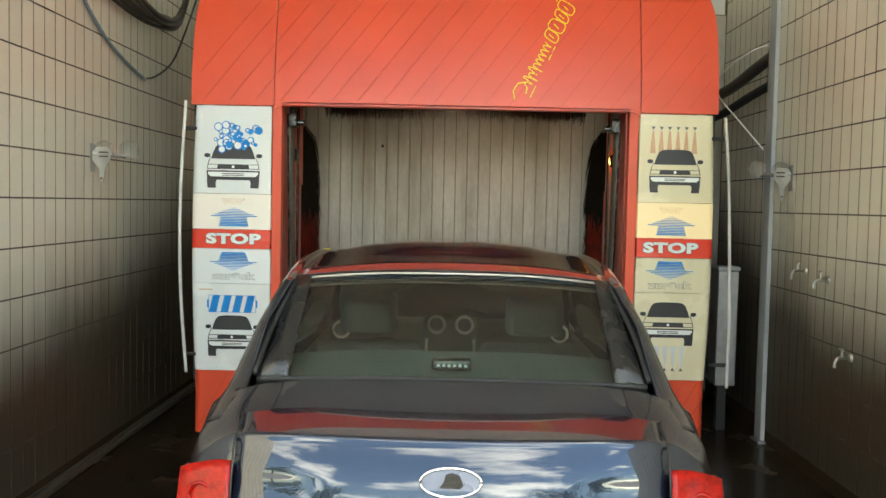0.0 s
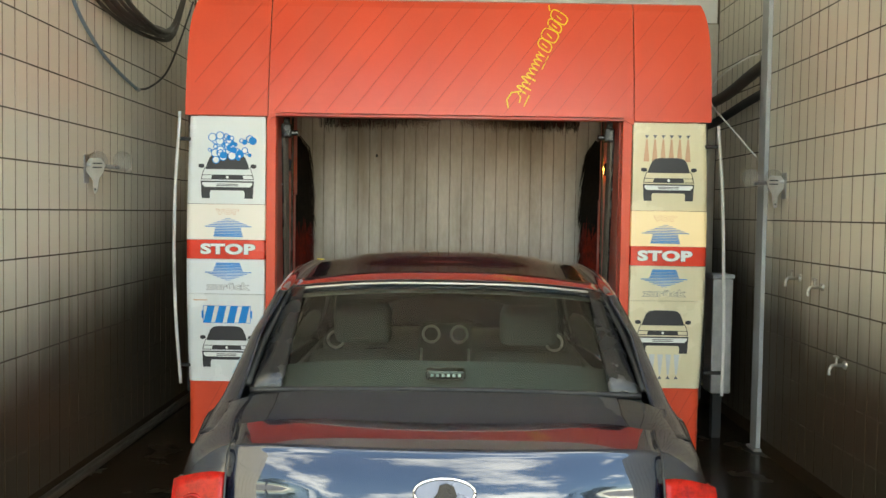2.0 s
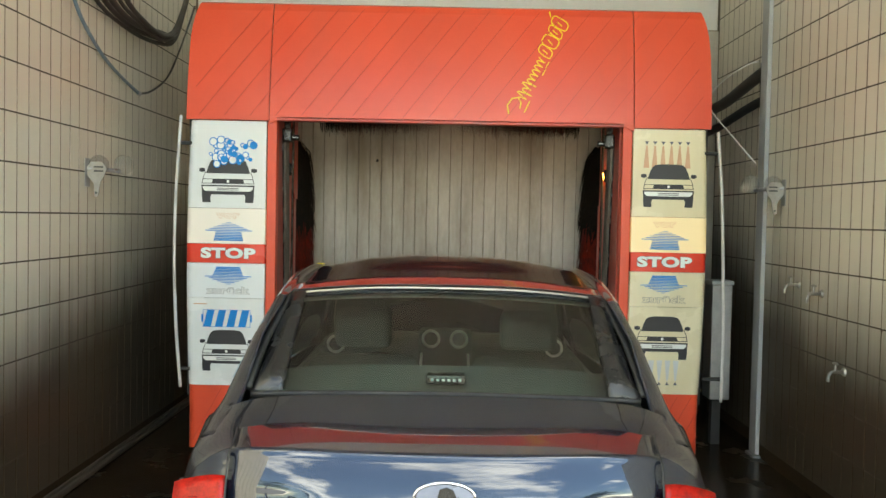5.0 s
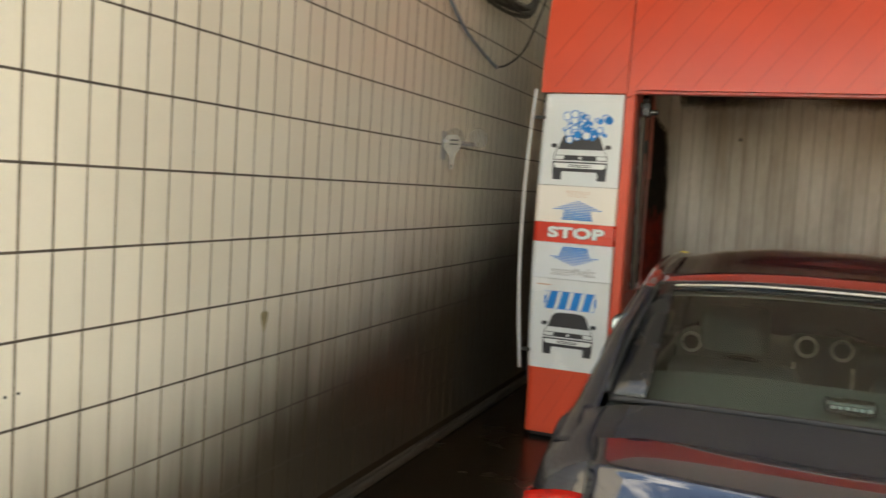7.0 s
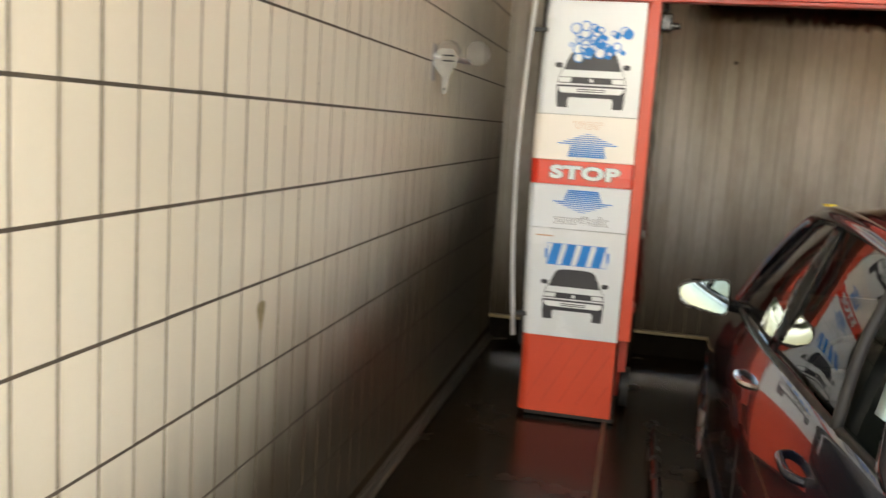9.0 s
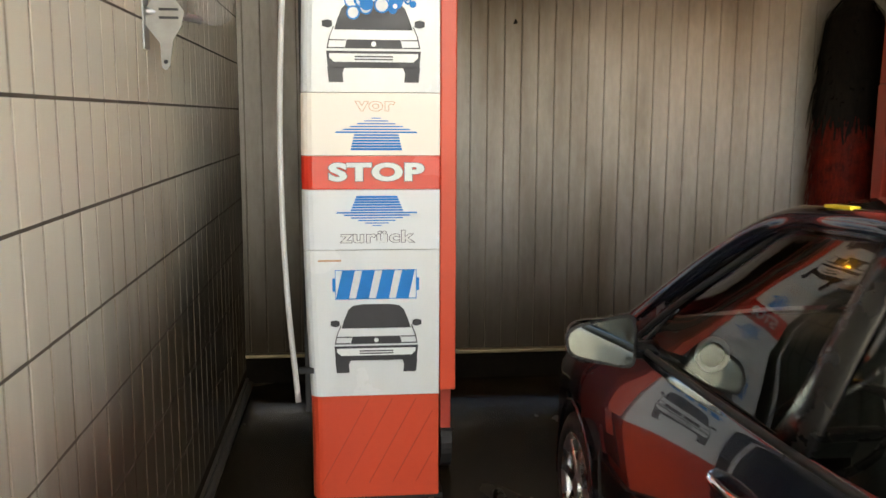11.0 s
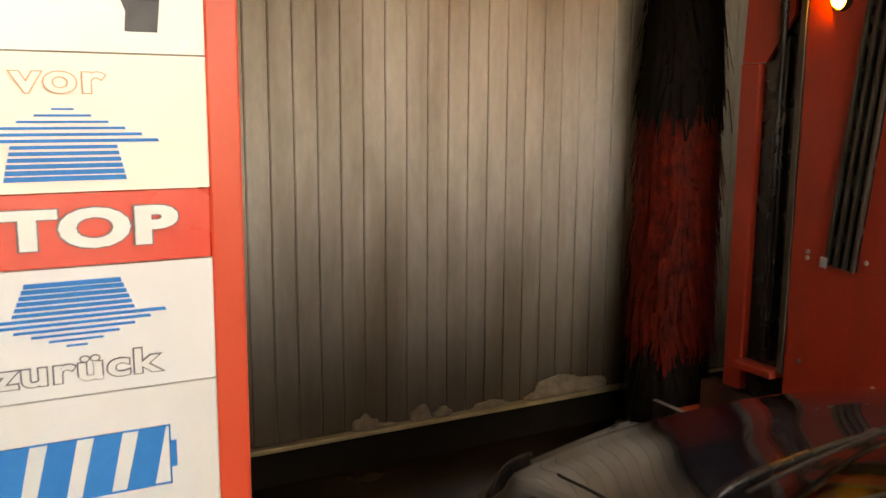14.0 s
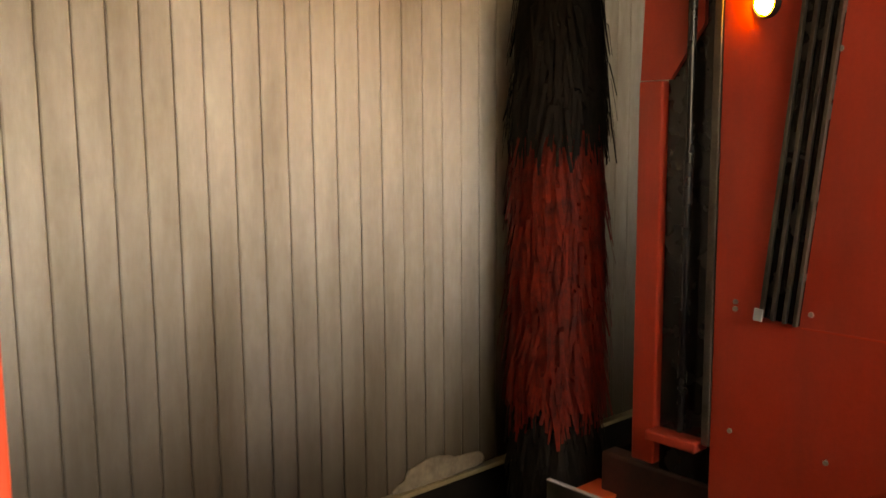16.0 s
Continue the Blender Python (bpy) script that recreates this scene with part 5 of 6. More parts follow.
    def mirror_face(k, inset):
        pts = []
        for j in range(28):
            a = 2 * math.pi * j / 28
            sx, sz = math.cos(a), math.sin(a)
            x = (abs(sx) ** 0.42) * (1 if sx > 0 else -1) * (0.106 - inset)
            z = (abs(sz) ** 0.42) * (1 if sz > 0 else -1) * (0.066 - inset)
            z -= 0.020 * x / 0.11 if z > 0 else -0.026 * x / 0.11
            pts.append((s * x, z))
        return pts
    bm = bmesh.new()
    plate(bm, mirror_face(0, 0.0), 0.0, 0.004)
    bmesh.ops.transform(bm, matrix=tilt, verts=bm.verts)
    part("mirror_rim", bm, BLACK_GLOSS, mirror)
    bm = bmesh.new()
    plate(bm, mirror_face(0, 0.009), -0.0045, 0.001)
    bmesh.ops.transform(bm, matrix=tilt, verts=bm.verts)
    part("mirror_glass", bm, MIRROR, mirror, "mirror glass")
    bm = bmesh.new()
    tube(bm, [M(0.735, 5.06, 0.965), M(0.78, 5.05, 0.962), M(0.86, 5.03, 0.975)], 0.028, 10, 4)
    part("mirror_arm", bm, BLACK_GLOSS, mirror, smooth=True)
    # wheel arch lips and linings
    for wy, wz in WHEELS:
        bm = bmesh.new()
        arch_pts = [M(tab(wy + ARCH * math.cos(a), MAXW) - 0.007, wy + ARCH * math.cos(a), wz + ARCH * math.sin(a)) for a in [radians(-12 + 204 * k / 16) for k in range(17)]]
        tube(bm, arch_pts, 0.010, 8, 2)
        part("arch_lip", bm, PAINT, car, smooth=True)
        bm = bmesh.new()
        def lining(u, v, wy=wy, wz=wz):
            a = radians(-12 + 204 * u)
            return M(0.50 + (tab(wy + ARCH * math.cos(a), MAXW) - 0.512) * v, wy + (ARCH + 0.004) * math.cos(a), wz + (ARCH + 0.004) * math.sin(a))
        grid(bm, lining, 20, 2)
        part("arch_lining", bm, BLACK, car)
        part("arch_back", cyl(bmesh.new(), M(0.48, wy, wz), M(0.50, wy, wz), ARCH + 0.01, seg=28), BLACK, car)
        # wheel
        bm = bmesh.new()
        prof = [(0.205, 0.64), (0.25, 0.635), (0.282, 0.655), (0.287, 0.70), (0.287, 0.77), (0.280, 0.815), (0.25, 0.832), (0.205, 0.828)]
        seg = 40
        rings = []
        for k in range(seg):
            a = 2 * math.pi * k / seg
            rings.append([bm.verts.new(M(x, wy + r * math.cos(a), wz + r * math.sin(a))) for r, x in prof])
        for k in range(seg):
            p, q = rings[k], rings[(k + 1) % seg]
            for i in range(len(prof)):
                j = (i + 1) % len(prof)
                bm.faces.new((p[i], p[j], q[j], q[i]))
        wheel = part("wheel", bm, TYRE, car, "tyre", smooth=True)
        bm = bmesh.new()
        prof = [(0.205, 0.66), (0.205, 0.826), (0.196, 0.83), (0.185, 0.81), (0.18, 0.66)]
        rings = []
        for k in range(seg):
            a = 2 * math.pi * k / seg
            rings.append([bm.verts.new(M(x, wy + r * math.cos(a), wz + r * math.sin(a))) for r, x in prof])
        for k in range(seg):
            p, q = rings[k], rings[(k + 1) % seg]
            for i in range(len(prof)):
                j = (i + 1) % len(prof)
                bm.faces.new((p[i], p[j], q[j], q[i]))
        part("rim", bm, ALLOY, wheel, "alloy rim", smooth=True)
        part("brake_disc", cyl(bmesh.new(), M(0.70, wy, wz), M(0.715, wy, wz), 0.15, seg=28), BLACK, wheel)
        for k in range(8):
            a = 2 * math.pi * k / 8
            m = Matrix.Translation(M(0.80, wy, wz)) @ Matrix.Rotation(a, 4, "X")
            part("spoke", box(bmesh.new(), -0.014, 0.014, -0.020, 0.020, 0.03, 0.194, 0.006, m), ALLOY, wheel)
        part("hub_cap", cyl(bmesh.new(), M(0.79, wy, wz), M(0.824, wy, wz), 0.045, 0.036, 20), ALLOY, wheel)
    # side rub strip on the sill
    bm = bmesh.new()
    tube(bm, [M(0.848, 3.50, 0.30), M(0.852, 4.3, 0.30), M(0.848, 5.22, 0.30)], 0.014, 8, 4)
    part("sill_trim", bm, BLACK, car, smooth=True)
    # front lamp
    bm = bmesh.new()
    def flamp(u, v):
        x = 0.40 + 0.30 * u
        z = 0.60 + 0.13 * v - 0.02 * u
        return M(x, 6.385 - 0.30 * (u ** 2.2) - 0.09 * v, z)
    grid(bm, flamp, 10, 6)
    part("head_lamp", thick(bm, 0.012), CLEAR, car, "clear head lamp", smooth=True)
# yellow strip sticker on the roof edge
m = Matrix.Translation((CX - 0.624, 4.29, 1.446)) @ Matrix.Rotation(-0.05, 4, "X")
part("yellow_tab", box(bmesh.new(), -0.012, 0.012, -0.05, 0.05, 0.018, 0.026, 0.002, m), INK_YELLOW, car, "small yellow tab on the roof rail")
# side glass sticker
quad("window_sticker", [Vector((CX - 0.742, 2.965, 1.14)), Vector((CX - 0.745, 3.03, 1.135)), Vector((CX - 0.668, 3.15, 1.325)), Vector((CX - 0.665, 3.10, 1.328))], STICKER, "pale blue sticker on the side window", t=0.001, sub=2)

# bonnet seams, wipers and cowl
for s in (-1, 1):
    M = lambda x, y, z: Vector((CX + s * x, y, z))
    bm = bmesh.new()
    tube(bm, [(CX + s * x, y, deck_z(x, y) + 0.0005) for x, y in ((0.69, 5.42), (0.675, 5.55), (0.66, 5.68), (0.645, 5.80), (0.635, 5.85))], 0.003, 6, 4)
    part("bonnet_seam", bm, BLACK, car)


def cowl_f(u, v):
    x = (2 * u - 1) * 0.71
    y = 5.335 + 0.17 * (1 - (x / 0.71) ** 2) + 0.09 * v
    return Vector((CX + x, y, 0.952 + 0.012 * (1 - (x / 0.7) ** 2) - 0.012 * v))


part("cowl", thick(grid(bmesh.new(), cowl_f, 20, 4), 0.01), BLACK, car, "black cowl under the windscreen", smooth=True)
for x0, x1 in ((-0.60, -0.02), (0.02, 0.58)):
    wip = part("wiper", tube(bmesh.new(), [(CX + x0, 5.43 + 0.04, 0.950), (CX + x0 + 0.06, 5.46, 0.995), (CX + (x0 + x1) / 2, 5.475, 1.008), (CX + x1, 5.50, 1.004)], 0.010, 8, 4), BLACK_GLOSS, car, "black wiper arm", smooth=True)
    part("wiper_blade", tube(bmesh.new(), [(CX + x0 + 0.05, 5.42, 1.000), (CX + (x0 + x1) / 2, 5.45, 1.014), (CX + x1 + 0.02, 5.485, 1.012)], 0.0045, 8, 4), BLACK, wip, smooth=True)
    part("wiper_nut", cyl(bmesh.new(), (CX + x0, 5.47, 0.945), (CX + x0, 5.47, 0.972), 0.014, 0.012, 14), BLACK, wip)

# rear screen rim, high brake lamp, roof edge strip
part("screen_seal", tube(bmesh.new(), [(CX + x, 2.838 - 0.018 * (1 - (x / 0.65) ** 2), 1.108 + 0.014 * (1 - (x / 0.65) ** 2)) for x in [-0.65 + 0.1 * k for k in range(14)]], 0.010, 8, 3), BLACK, car, "black seal along the foot of the rear window", smooth=True)
part("roof_edge_strip", tube(bmesh.new(), [(CX - 0.57, 3.272, 1.412), (CX - 0.3, 3.228, 1.438), (CX, 3.212, 1.444), (CX + 0.3, 3.228, 1.438), (CX + 0.57, 3.272, 1.412)], 0.005, 8, 5), ALU, car, "bright strip at the roof's rear edge", smooth=True)
hl = part("high_brake_lamp", boxed(CX - 0.07, CX + 0.07, 2.955, 3.03, 1.125, 1.162, 0.010), BLACK_GLOSS, car, "black high brake lamp on the parcel shelf")
for k in range(6):
    part("brake_diode", boxed(CX - 0.052 + 0.019 * k, CX - 0.042 + 0.019 * k, 2.948, 2.9545, 1.142, 1.150), INK_WHITE, hl)

# cabin
part("cabin_floor", boxed(CX - 0.72, CX + 0.72, 2.9, 5.3, 0.28, 0.33), TRIM, car)
part("parcel_shelf", thick(grid(bmesh.new(), lambda u, v: Vector((CX + (2 * u - 1) * 0.66, 2.85 + 0.35 * v, 1.085 + 0.035 * v + 0.035 * (1 - (2 * u - 1) ** 4) * v)), 16, 6), 0.02), TRIM, car, "grey parcel shelf")
for s in (-1, 1):
    part("door_card", boxed(*sorted((CX + s * 0.70, CX + s * 0.735)), 3.0, 5.25, 0.33, 0.955, 0.01), TRIM, car)
    bm = bmesh.new()
    box(bm, CX + s * 0.36 - 0.25, CX + s * 0.36 + 0.25, 3.95, 4.45, 0.42, 0.58, 0.05)
    seat = part("front_seat", bm, TRIM, car, "dark cloth front seat", smooth=True)
    m = Matrix.Translation((CX + s * 0.36, 3.93, 0.52)) @ Matrix.Rotation(radians(15), 4, "X")
    part("seat_back", box(bmesh.new(), -0.24, 0.24, -0.06, 0.06, 0.0, 0.60, 0.05, m), TRIM, seat, smooth=True)
    part("head_rest", box(bmesh.new(), -0.125, 0.125, -0.045, 0.045, 0.64, 0.82, 0.035, m), TRIM, seat, smooth=True)
bm = bmesh.new()
box(bm, CX - 0.62, CX + 0.62, 3.1, 3.55, 0.42, 0.60, 0.05)
bench = part("rear_bench", bm, TRIM, car, smooth=True)
m = Matrix.Translation((CX, 3.12, 0.55)) @ Matrix.Rotation(radians(12), 4, "X")
part("bench_back", box(bmesh.new(), -0.62, 0.62, -0.07, 0.07, 0.0, 0.52, 0.05, m), TRIM, bench, smooth=True)
bm = bmesh.new()
box(bm, CX - 0.71, CX + 0.71, 4.92, 5.30, 0.62, 1.02, 0.07)
dash = part("dashboard", bm, TRIM, car, "dark dashboard with ringed vents", smooth=True)
part("centre_stack", boxed(CX - 0.15, CX + 0.15, 4.84, 4.97, 0.50, 1.08, 0.03), TRIM, dash, smooth=True)
for vx, vy in ((-0.078, 4.832), (0.078, 4.832), (-0.62, 4.91), (0.62, 4.91)):
    bm = bmesh.new()
    tube(bm, [(CX + vx + 0.045 * math.cos(a), vy, (1.03 if abs(vx) < 0.1 else 0.98) + 0.045 * math.sin(a)) for a in [2 * math.pi * k / 20 for k in range(21)]], 0.008, 8, 2)
    part("vent_ring", bm, SATIN, dash, smooth=True)
for vx in (-0.13, 0.13):
    part("chrome_bar", tube(bmesh.new(), [(CX + vx, 4.835, 0.95), (CX + vx * 1.02, 4.83, 0.87), (CX + vx * 0.9, 4.81, 0.77)], 0.008, 8, 4), SATIN, dash, smooth=True)
bm = bmesh.new()
m = Matrix.Translation((CX - 0.36, 4.72, 0.80)) @ Matrix.Rotation(radians(25), 4, "X")
tube(bm, [m @ Vector((0.185 * math.cos(a), 0, 0.185 * math.sin(a))) for a in [2 * math.pi * k / 24 for k in range(25)]], 0.014, 8, 2)
box(bm, -0.17, 0.17, -0.012, 0.012, -0.02, 0.02, 0.005, m)
part("steering_wheel", bm, BLACK_GLOSS, car, "black steering wheel", smooth=True)
part("inner_mirror", boxed(CX - 0.11, CX + 0.11, 4.66, 4.69, 1.30, 1.36, 0.012), BLACK_GLOSS, car)
part("roof_lining", thick(grid(bmesh.new(), lambda u, v: roof_f(0.03 + 0.94 * u, 0.03 + 0.94 * v) - Vector((0, 0, 0.035)), 10, 10), 0.01), TRIM_LIGHT, car, "pale roof lining", smooth=True)

# ---- things on walls and floor ----
def lance_holder(x, y, z, s):
    """A steel wall bracket with two clear round caps. s: +1 when its wall faces +x."""
    h = thing("lance_holder", (x, y, z), "steel wall bracket with two clear plastic caps", "wall bracket", "lance holders on the tiled walls")
    # wall plate, and a pale teardrop web standing off the wall
    part("wall_plate", boxed(*sorted((x + s * 0.003, x + s * 0.008)), y - 0.035, y + 0.045, z - 0.07, z + 0.11, 0.002), STEEL, h)
    bm = bmesh.new()
    web = [(0.008, 0.055), (0.03, 0.088), (0.10, 0.090), (0.128, 0.05), (0.118, 0.004), (0.090, -0.04), (0.078, -0.12), (0.066, -0.135), (0.052, -0.125), (0.050, -0.05), (0.008, 0.005)]
    a = [bm.verts.new((x + s * u, y - 0.004, z + v)) for u, v in web]
    b = [bm.verts.new((x + s * u, y + 0.004, z + v)) for u, v in web]
    bm.faces.new(a)
    bm.faces.new(b[::-1])
    for k in range(len(a)):
        bm.faces.new((a[k], b[k], b[(k + 1) % len(a)], a[(k + 1) % len(a)]))
    part("web", bm, BRACKET, h, "pale cast bracket web")
    for k in range(2):
        part("slot", boxed(*sorted((x + s * 0.05, x + s * 0.11)), y - 0.0065, y - 0.0045, z + 0.026 + 0.026 * k, z + 0.034 + 0.026 * k), BLACK, h, "dark slot")
    part("eye", cyl(bmesh.new(), (x + s * 0.066, y - 0.0065, z - 0.108), (x + s * 0.066, y - 0.0045, z - 0.108), 0.007, seg=12), BLACK, h, "dark hole")
    part("arm", tube(bmesh.new(), [(x + s * 0.006, y, z + 0.05), (x + s * 0.06, y + 0.02, z + 0.045), (x + s * 0.13, y + 0.08, z + 0.04), (x + s * 0.15, y + 0.16, z + 0.04)], 0.014, 10, 4), STEEL, h, smooth=True)
    for (ox, oy, oz), r in (((0.075, 0.012, 0.070), 0.064), ((0.215, 0.06, 0.075), 0.064)):
        bm = bmesh.new()
        def cap(u, v, ox=ox, oy=oy, oz=oz, r=r):
            a, q = 2 * math.pi * u, math.pi / 2 * v
            return Vector((x + s * (ox + r * math.sin(q) * math.cos(a)), y + oy + 0.05 * math.cos(q), z + oz + r * math.sin(q) * math.sin(a)))
        grid(bm, cap, 24, 8)
        ob = part("clear_cap", bm, SMOKY, h, "clear plastic cap", smooth=True)


lance_holder(WL, 5.52, 1.93, 1)
lance_holder(WR, 6.02, 1.91, -1)


def tap(x, y, z, kind):
    t = thing("wall_tap", (x, y, z), "chrome water tap on the tiled wall" if kind else "dull brass water tap on the tiled wall", "tap", "taps on the tiled wall")
    mat = CHROME if kind else ALU
    part("rosette", cyl(bmesh.new(), (x, y, z), (x - 0.012, y, z), 0.026, 0.022, 20), mat, t)
    part("stem", tube(bmesh.new(), [(x - 0.01, y, z), (x - 0.05, y - 0.01, z), (x - 0.085, y - 0.02, z), (x - 0.103, y - 0.025, z - 0.025), (x - 0.106, y - 0.026, z - 0.055)], 0.010, 10, 4), mat, t, smooth=True)
    part("spindle", cyl(bmesh.new(), (x - 0.06, y - 0.013, z + 0.006), (x - 0.06, y - 0.013, z + 0.046), 0.008, 0.007, 12), mat, t)
    part("handle", tube(bmesh.new(), [(x - 0.06, y - 0.042, z + 0.050), (x - 0.06, y - 0.013, z + 0.053), (x - 0.06, y + 0.016, z + 0.050)], 0.007, 8, 3), mat, t, smooth=True)


tap(WR, 5.72, 1.315, 0)
tap(WR, 5.36, 1.285, 0)
tap(WR, 5.02, 0.86, 0)

# conduit and white box on the wall by the entrance
con = thing("conduit", (WL + 0.012, 1.965, 0.98), "grey plastic conduit running down the tiled wall", "conduit")
part("pipe", cyl(bmesh.new(), (WL + 0.016, 1.965, 0.985), (WL + 0.016, 1.965, TOP), 0.0125, seg=16), CONDUIT_GREY, con, smooth=True)
for z in (1.18, 1.62, 2.2, 2.8):
    part("pipe_clip", boxed(WL + 0.002, WL + 0.034, 1.947, 1.983, z - 0.008, z + 0.008, 0.003), GREY_PAINT, con)
sb = thing("switch_box", (WL + 0.002, 1.87, 0.86), "white plastic switch box below the conduit", "switch box")
part("case", boxed(WL + 0.003, WL + 0.075, 1.78, 1.985, 0.865, 0.965, 0.008), WHITE_PAINT, sb)
part("cover", boxed(WL + 0.0755, WL + 0.085, 1.79, 1.975, 0.872, 0.958, 0.004), WHITE_PAINT, sb)
part("gland", cyl(bmesh.new(), (WL + 0.016, 1.965, 0.966), (WL + 0.016, 1.965, 0.984), 0.02, 0.018, 14), GREY_PAINT, sb)

# loops of cable and hose hung high on the wall
loops = thing("cable_loops", (WL + 0.08, 6.2, 2.9), "bundle of dark cable loops hung high on the wall", "cable")
rng = random.Random(2)
for k in range(5):
    o = 0.04 * k
    pts = [(WL + 0.05 + 0.02 * k, 5.05 + 0.12 * k, 3.30), (WL + 0.05 + 0.02 * k, 5.5 + 0.08 * k, 3.05 + 0.02 * k), (WL + 0.06 + 0.02 * k, 6.05, 2.97 + 0.022 * k), (WL + 0.09 + 0.02 * k, 6.6 - 0.04 * k, 2.98 + 0.03 * (k % 3)), (WL + 0.12, 6.95, 3.08 + o * 0.5), (WL + 0.16, 7.15, 3.5)]
    part("cable", tube(bmesh.new(), pts, 0.014 + 0.004 * (k % 3), 8, 6), HOSE_DARK, loops, smooth=True)
hz = thing("hanging_hose", (WL + 0.05, 6.35, 2.56), "thin blue-grey hose sagging along the tiled wall", "hose")
part("blue_hose", tube(bmesh.new(), [(WL + 0.03, 5.1, 3.2), (WL + 0.03, 5.3, 2.93), (WL + 0.03, 5.65, 2.74), (WL + 0.03, 6.0, 2.64), (WL + 0.03, 6.38, 2.57)], 0.012, 8, 6), HOSE_BLUE, hz, smooth=True)
part("grey_hose", tube(bmesh.new(), [(WL + 0.03, 6.385, 2.57), (WL + 0.04, 6.62, 2.62), (WL + 0.06, 6.95, 2.78), (WL + 0.10, 7.15, 3.05), (WL + 0.2, 7.2, 3.4)], 0.008, 8, 6), HOSE_DARK, hz, smooth=True)
part("hose_joint", cyl(bmesh.new(), (WL + 0.03, 6.36, 2.573), (WL + 0.03, 6.41, 2.571), 0.015, seg=12), STEEL, hz)

# pipes and cable up in the recess, silver box beside the gantry
pp = thing("pipe_run", (WR + 0.1, 7.0, 2.6), "dark pipes with a pale cable high in the wall recess", "pipe")
part("upper_pipe", tube(bmesh.new(), [(WR + 0.04, 6.55, 2.86), (WR + 0.0, 6.8, 2.80), (WR - 0.02, 7.3, 2.72), (WR - 0.05, 7.8, 2.68)], 0.045, 12, 4), HOSE_DARK, pp, smooth=True)
part("lower_pipe", tube(bmesh.new(), [(WR + 0.06, 6.56, 2.66), (WR + 0.0, 6.9, 2.60), (WR - 0.05, 7.4, 2.52), (WR - 0.06, 7.8, 2.5)], 0.035, 12, 4), BLACK, pp, smooth=True)
part("pale_cable", tube(bmesh.new(), [(WR - 0.03, 6.52, 2.92), (WR - 0.1, 6.6, 2.90), (WR - 0.2, 6.8, 2.82), (WR - 0.28, 6.9, 2.70), (WR - 0.27, 6.85, 2.58), (WR - 0.2, 6.75, 2.45), (WR - 0.1, 6.6, 2.27), (WR - 0.04, 6.5, 2.16)], 0.006, 8, 5), WHITE_PAINT, pp, smooth=True)
part("pipe_clamp", boxed(WR + 0.0, WR + 0.1, 6.5, 6.58, 2.58, 2.92, 0.008), BLACK, pp)
sbx = thing("silver_cabinet", (2.42, 6.75, 0.0), "narrow silver sheet-metal cabinet behind the sign pillar", "cabinet")
part("case", boxed(2.345, 2.50, 6.62, 6.82, 0.36, 1.24, 0.01), STEEL, sbx)
part("lid", boxed(2.338, 2.507, 6.612, 6.828, 1.242, 1.272, 0.006), GREY_PAINT, sbx)
part("leg", boxed(2.385, 2.455, 6.69, 6.76, 0.0, 0.358, 0.004), BLACK, sbx)

# rails in the floor
for x in (-1.0, 1.62):
    r = thing("floor_rail", (x, 4.6, 0.0), "flat rusty steel travel rail let into the floor", "rail", "travel rails of the gantry")
    part("bar", boxed(x - 0.012, x + 0.012, 1.6, 7.85, 0.0005, 0.014, 0.003), material("rusty_rail", (0.10, 0.05, 0.03), (0.22, 0.14, 0.08), rough=0.5, metal=0.4, scale=18, bump=0.2), r)
for x in (-0.73, 1.35):
    g = thing("wheel_guide", (x, 4.6, 0.0), "low dark steel wheel guide beside the car", "guide rail", "wheel guides")
    part("tube", tube(bmesh.new(), [(x, 3.4, 0.02), (x, 3.5, 0.085), (x, 4.5, 0.09), (x, 5.9, 0.09), (x, 6.02, 0.06), (x, 6.06, 0.02)], 0.024, 10, 4), BLACK_GLOSS, g, smooth=True)
    for y in (3.9, 4.9, 5.7):
        part("foot", boxed(x - 0.03, x + 0.03, y - 0.03, y + 0.03, 0.0, 0.075, 0.004), BLACK, g)
# tray at the foot of the brush
tr = thing("splash_tray", (1.52, 7.4, 0.0), "grey steel splash tray with an orange inlay below the brush", "tray")
part("tray_face", boxed(1.472, 1.482, 7.24, 7.54, 0.12, 0.243, 0.002), CHANNEL, tr, "grey steel face plate")
part("tray_lip", boxed(1.468, 1.492, 7.24, 7.54, 0.2435, 0.250, 0.002), GREY_PAINT, tr, "pale worn upper lip")
part("tray_floor", boxed(1.483, 1.66, 7.27, 7.42, 0.215, 0.238, 0.003), material("orange_paint", (0.7, 0.08, 0.02), (0.8, 0.11, 0.03), rough=0.4), tr, "orange inlay")
for y in (7.27, 7.41):
    part("tray_leg", boxed(1.50, 1.53, y, y + 0.03, 0.0, 0.2145), BLACK, tr)
# plug holes and a rubbed patch on the tiles
for y, z in ((2.185, 1.0), (2.232, 1.003)):
    tagged(part("drill_hole", cyl(bmesh.new(), (WL - 0.004, y, z), (WL + 0.003, y, z), 0.006, 0.005, 10), BLACK), "small dark plug hole in a wall tile", "plug hole", "plug holes in the tiles")
bm = bmesh.new()
pts = [(3.545 + 0.022 * math.cos(a) * (1 + 0.5 * math.sin(3 * a)), 1.06 + 0.06 * math.sin(a) * (1 + 0.3 * math.cos(2 * a))) for a in [2 * math.pi * k / 18 for k in range(18)]]
vs = [bm.verts.new((WL + 0.0028, y, z)) for y, z in pts]
bm.faces.new(vs)
thick(bm, 0.0008)
tagged(part("chipped_glaze", bm, material("bare_clay", (0.16, 0.15, 0.07), (0.30, 0.24, 0.14), rough=0.9, scale=30, bump=0.5)), "brown chipped patch in the wall tile's glaze", "chip")

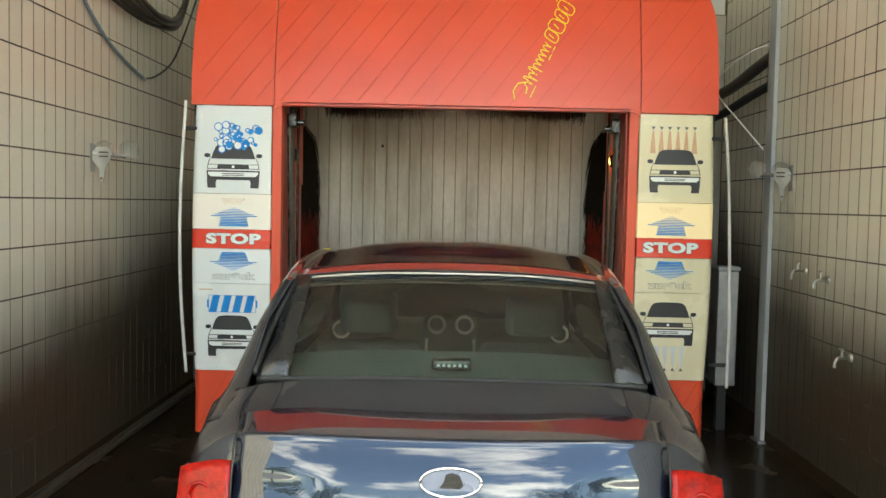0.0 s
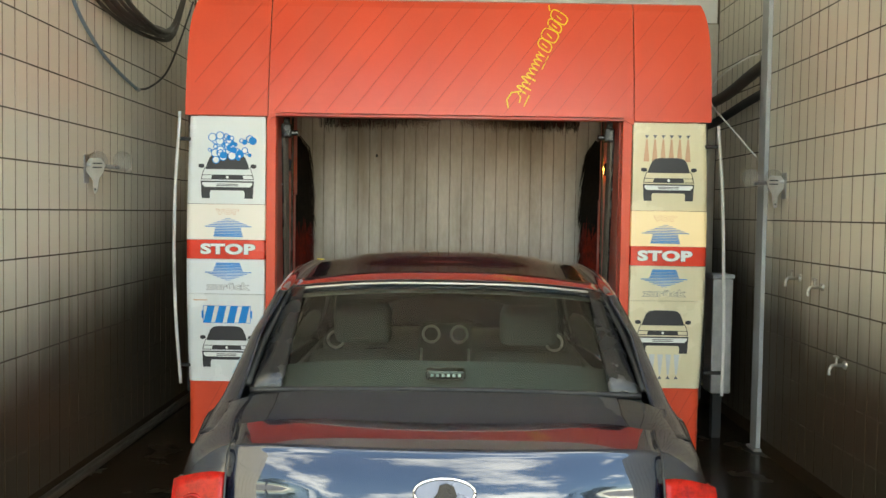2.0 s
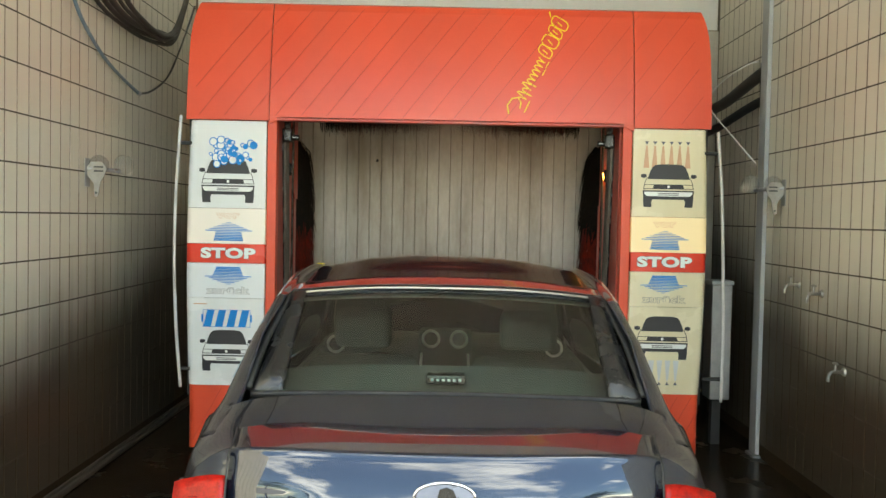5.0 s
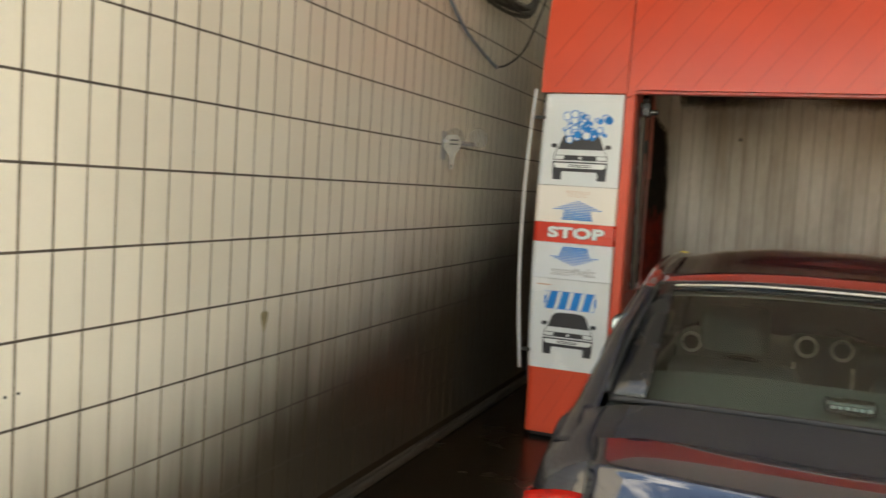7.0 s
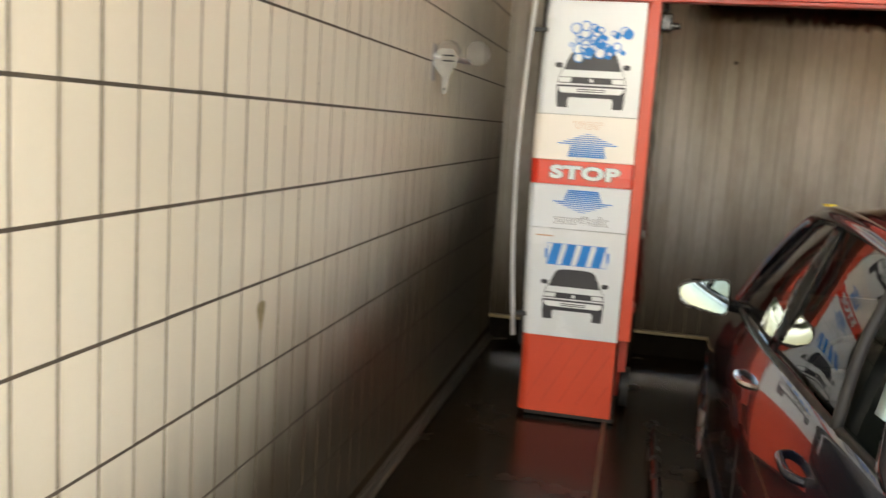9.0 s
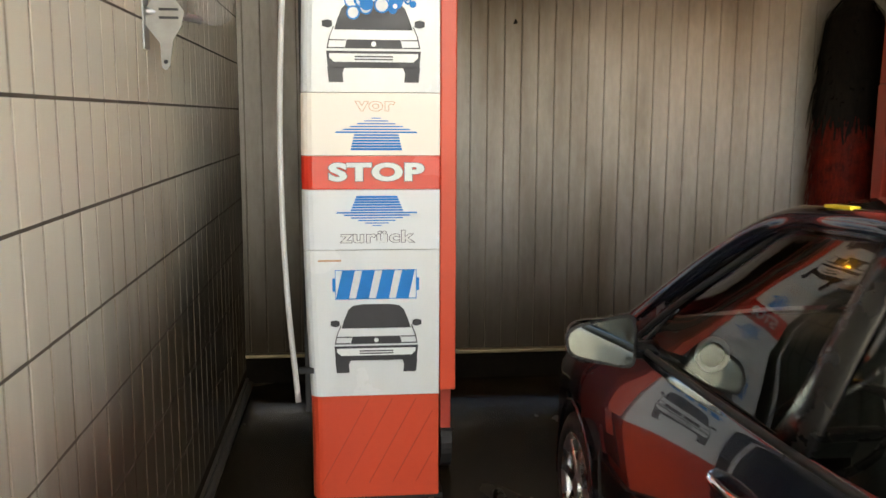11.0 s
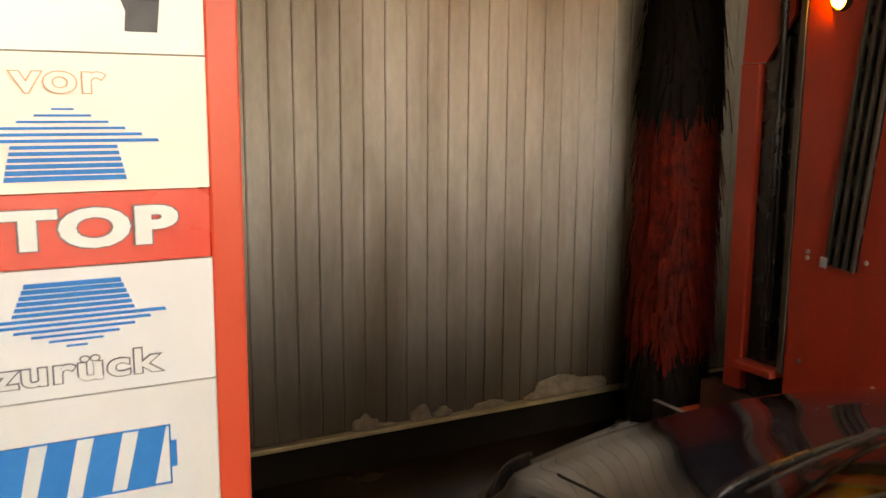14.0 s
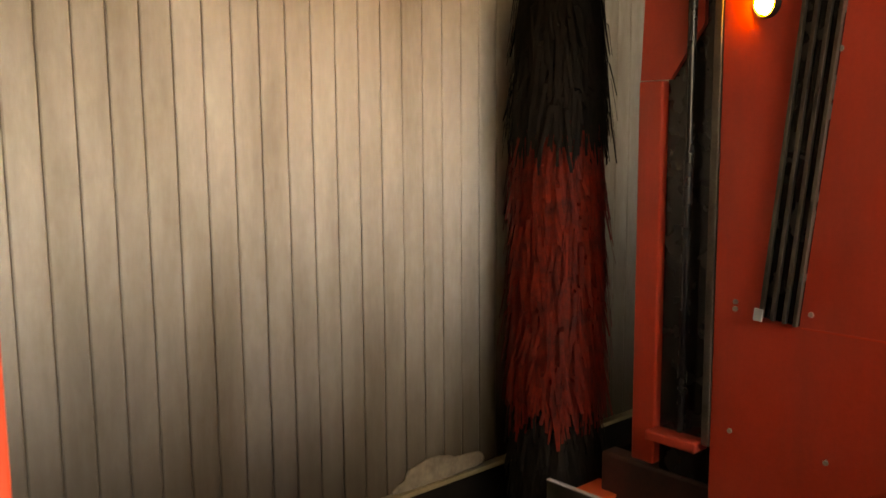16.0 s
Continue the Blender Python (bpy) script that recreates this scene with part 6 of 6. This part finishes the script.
# ---- the yard behind: trees and a pale house seen in reflections ----
def tree(x, y, h, seed):
    rng = random.Random(seed)
    t = thing("tree", (x, y, 0.0), "leafy green tree at the far side of the yard", "tree", "trees across the yard")
    bm = bmesh.new()
    cyl(bm, (x, y, -0.02), (x + 0.2, y, h * 0.5), 0.24, 0.13, 10)
    for k in range(5):
        a = rng.uniform(0, 6.28)
        cyl(bm, (x + 0.15, y, h * (0.36 + 0.05 * k)), (x + 1.6 * math.cos(a), y + 1.6 * math.sin(a), h * (0.6 + 0.06 * k)), 0.09, 0.03, 7)
    part("trunk", bm, BARK, t)
    verts, faces = [], []
    clumps = [(Vector((x + rng.gauss(0, h * 0.17), y + rng.gauss(0, h * 0.17), h * rng.uniform(0.42, 0.92))), h * rng.uniform(0.09, 0.17)) for _ in range(26)]
    for c, r in clumps:
        for _ in range(90):
            d = Vector((rng.gauss(0, 1), rng.gauss(0, 1), rng.gauss(0, 1))).normalized()
            p = c + d * r * rng.uniform(0.5, 1.05)
            u = Vector((rng.gauss(0, 1), rng.gauss(0, 1), rng.gauss(0, 1))).normalized() * 0.16
            w = d.cross(u).normalized() * 0.10
            k = len(verts)
            verts += [tuple(p - u), tuple(p - w), tuple(p + u), tuple(p + w)]
            faces.append((k, k + 1, k + 2, k + 3))
    me = bpy.data.meshes.new("crown")
    me.from_pydata([tuple(Vector(v) - BASE[t.name]) for v in verts], [], faces)
    me.materials.append(LEAF)
    ob = new("crown", me)
    ob.parent = t


for k, (x, y, h) in enumerate(((-9, -22, 6.5), (-3.5, -25, 5.0), (2.5, -24, 5.6), (8, -21, 7.0), (-15, -20, 8.0), (15, -24, 7.5))):
    tree(x, y, h, 40 + k)

# ---- wall tiles, piece by piece ----
tile_wall(wall_left, WL, 1, (1.75, 6.3, 0.6, 2.5), (FRONT, 7.9))
tile_wall(wall_right, WR, -1, (3.4, 6.42, 0.6, 3.1), (FRONT, 6.33))
tile_wall(wall_recess, WR + 0.10, -1, (6.5, 7.9, 0.0, 5.2), (6.5, 7.9))
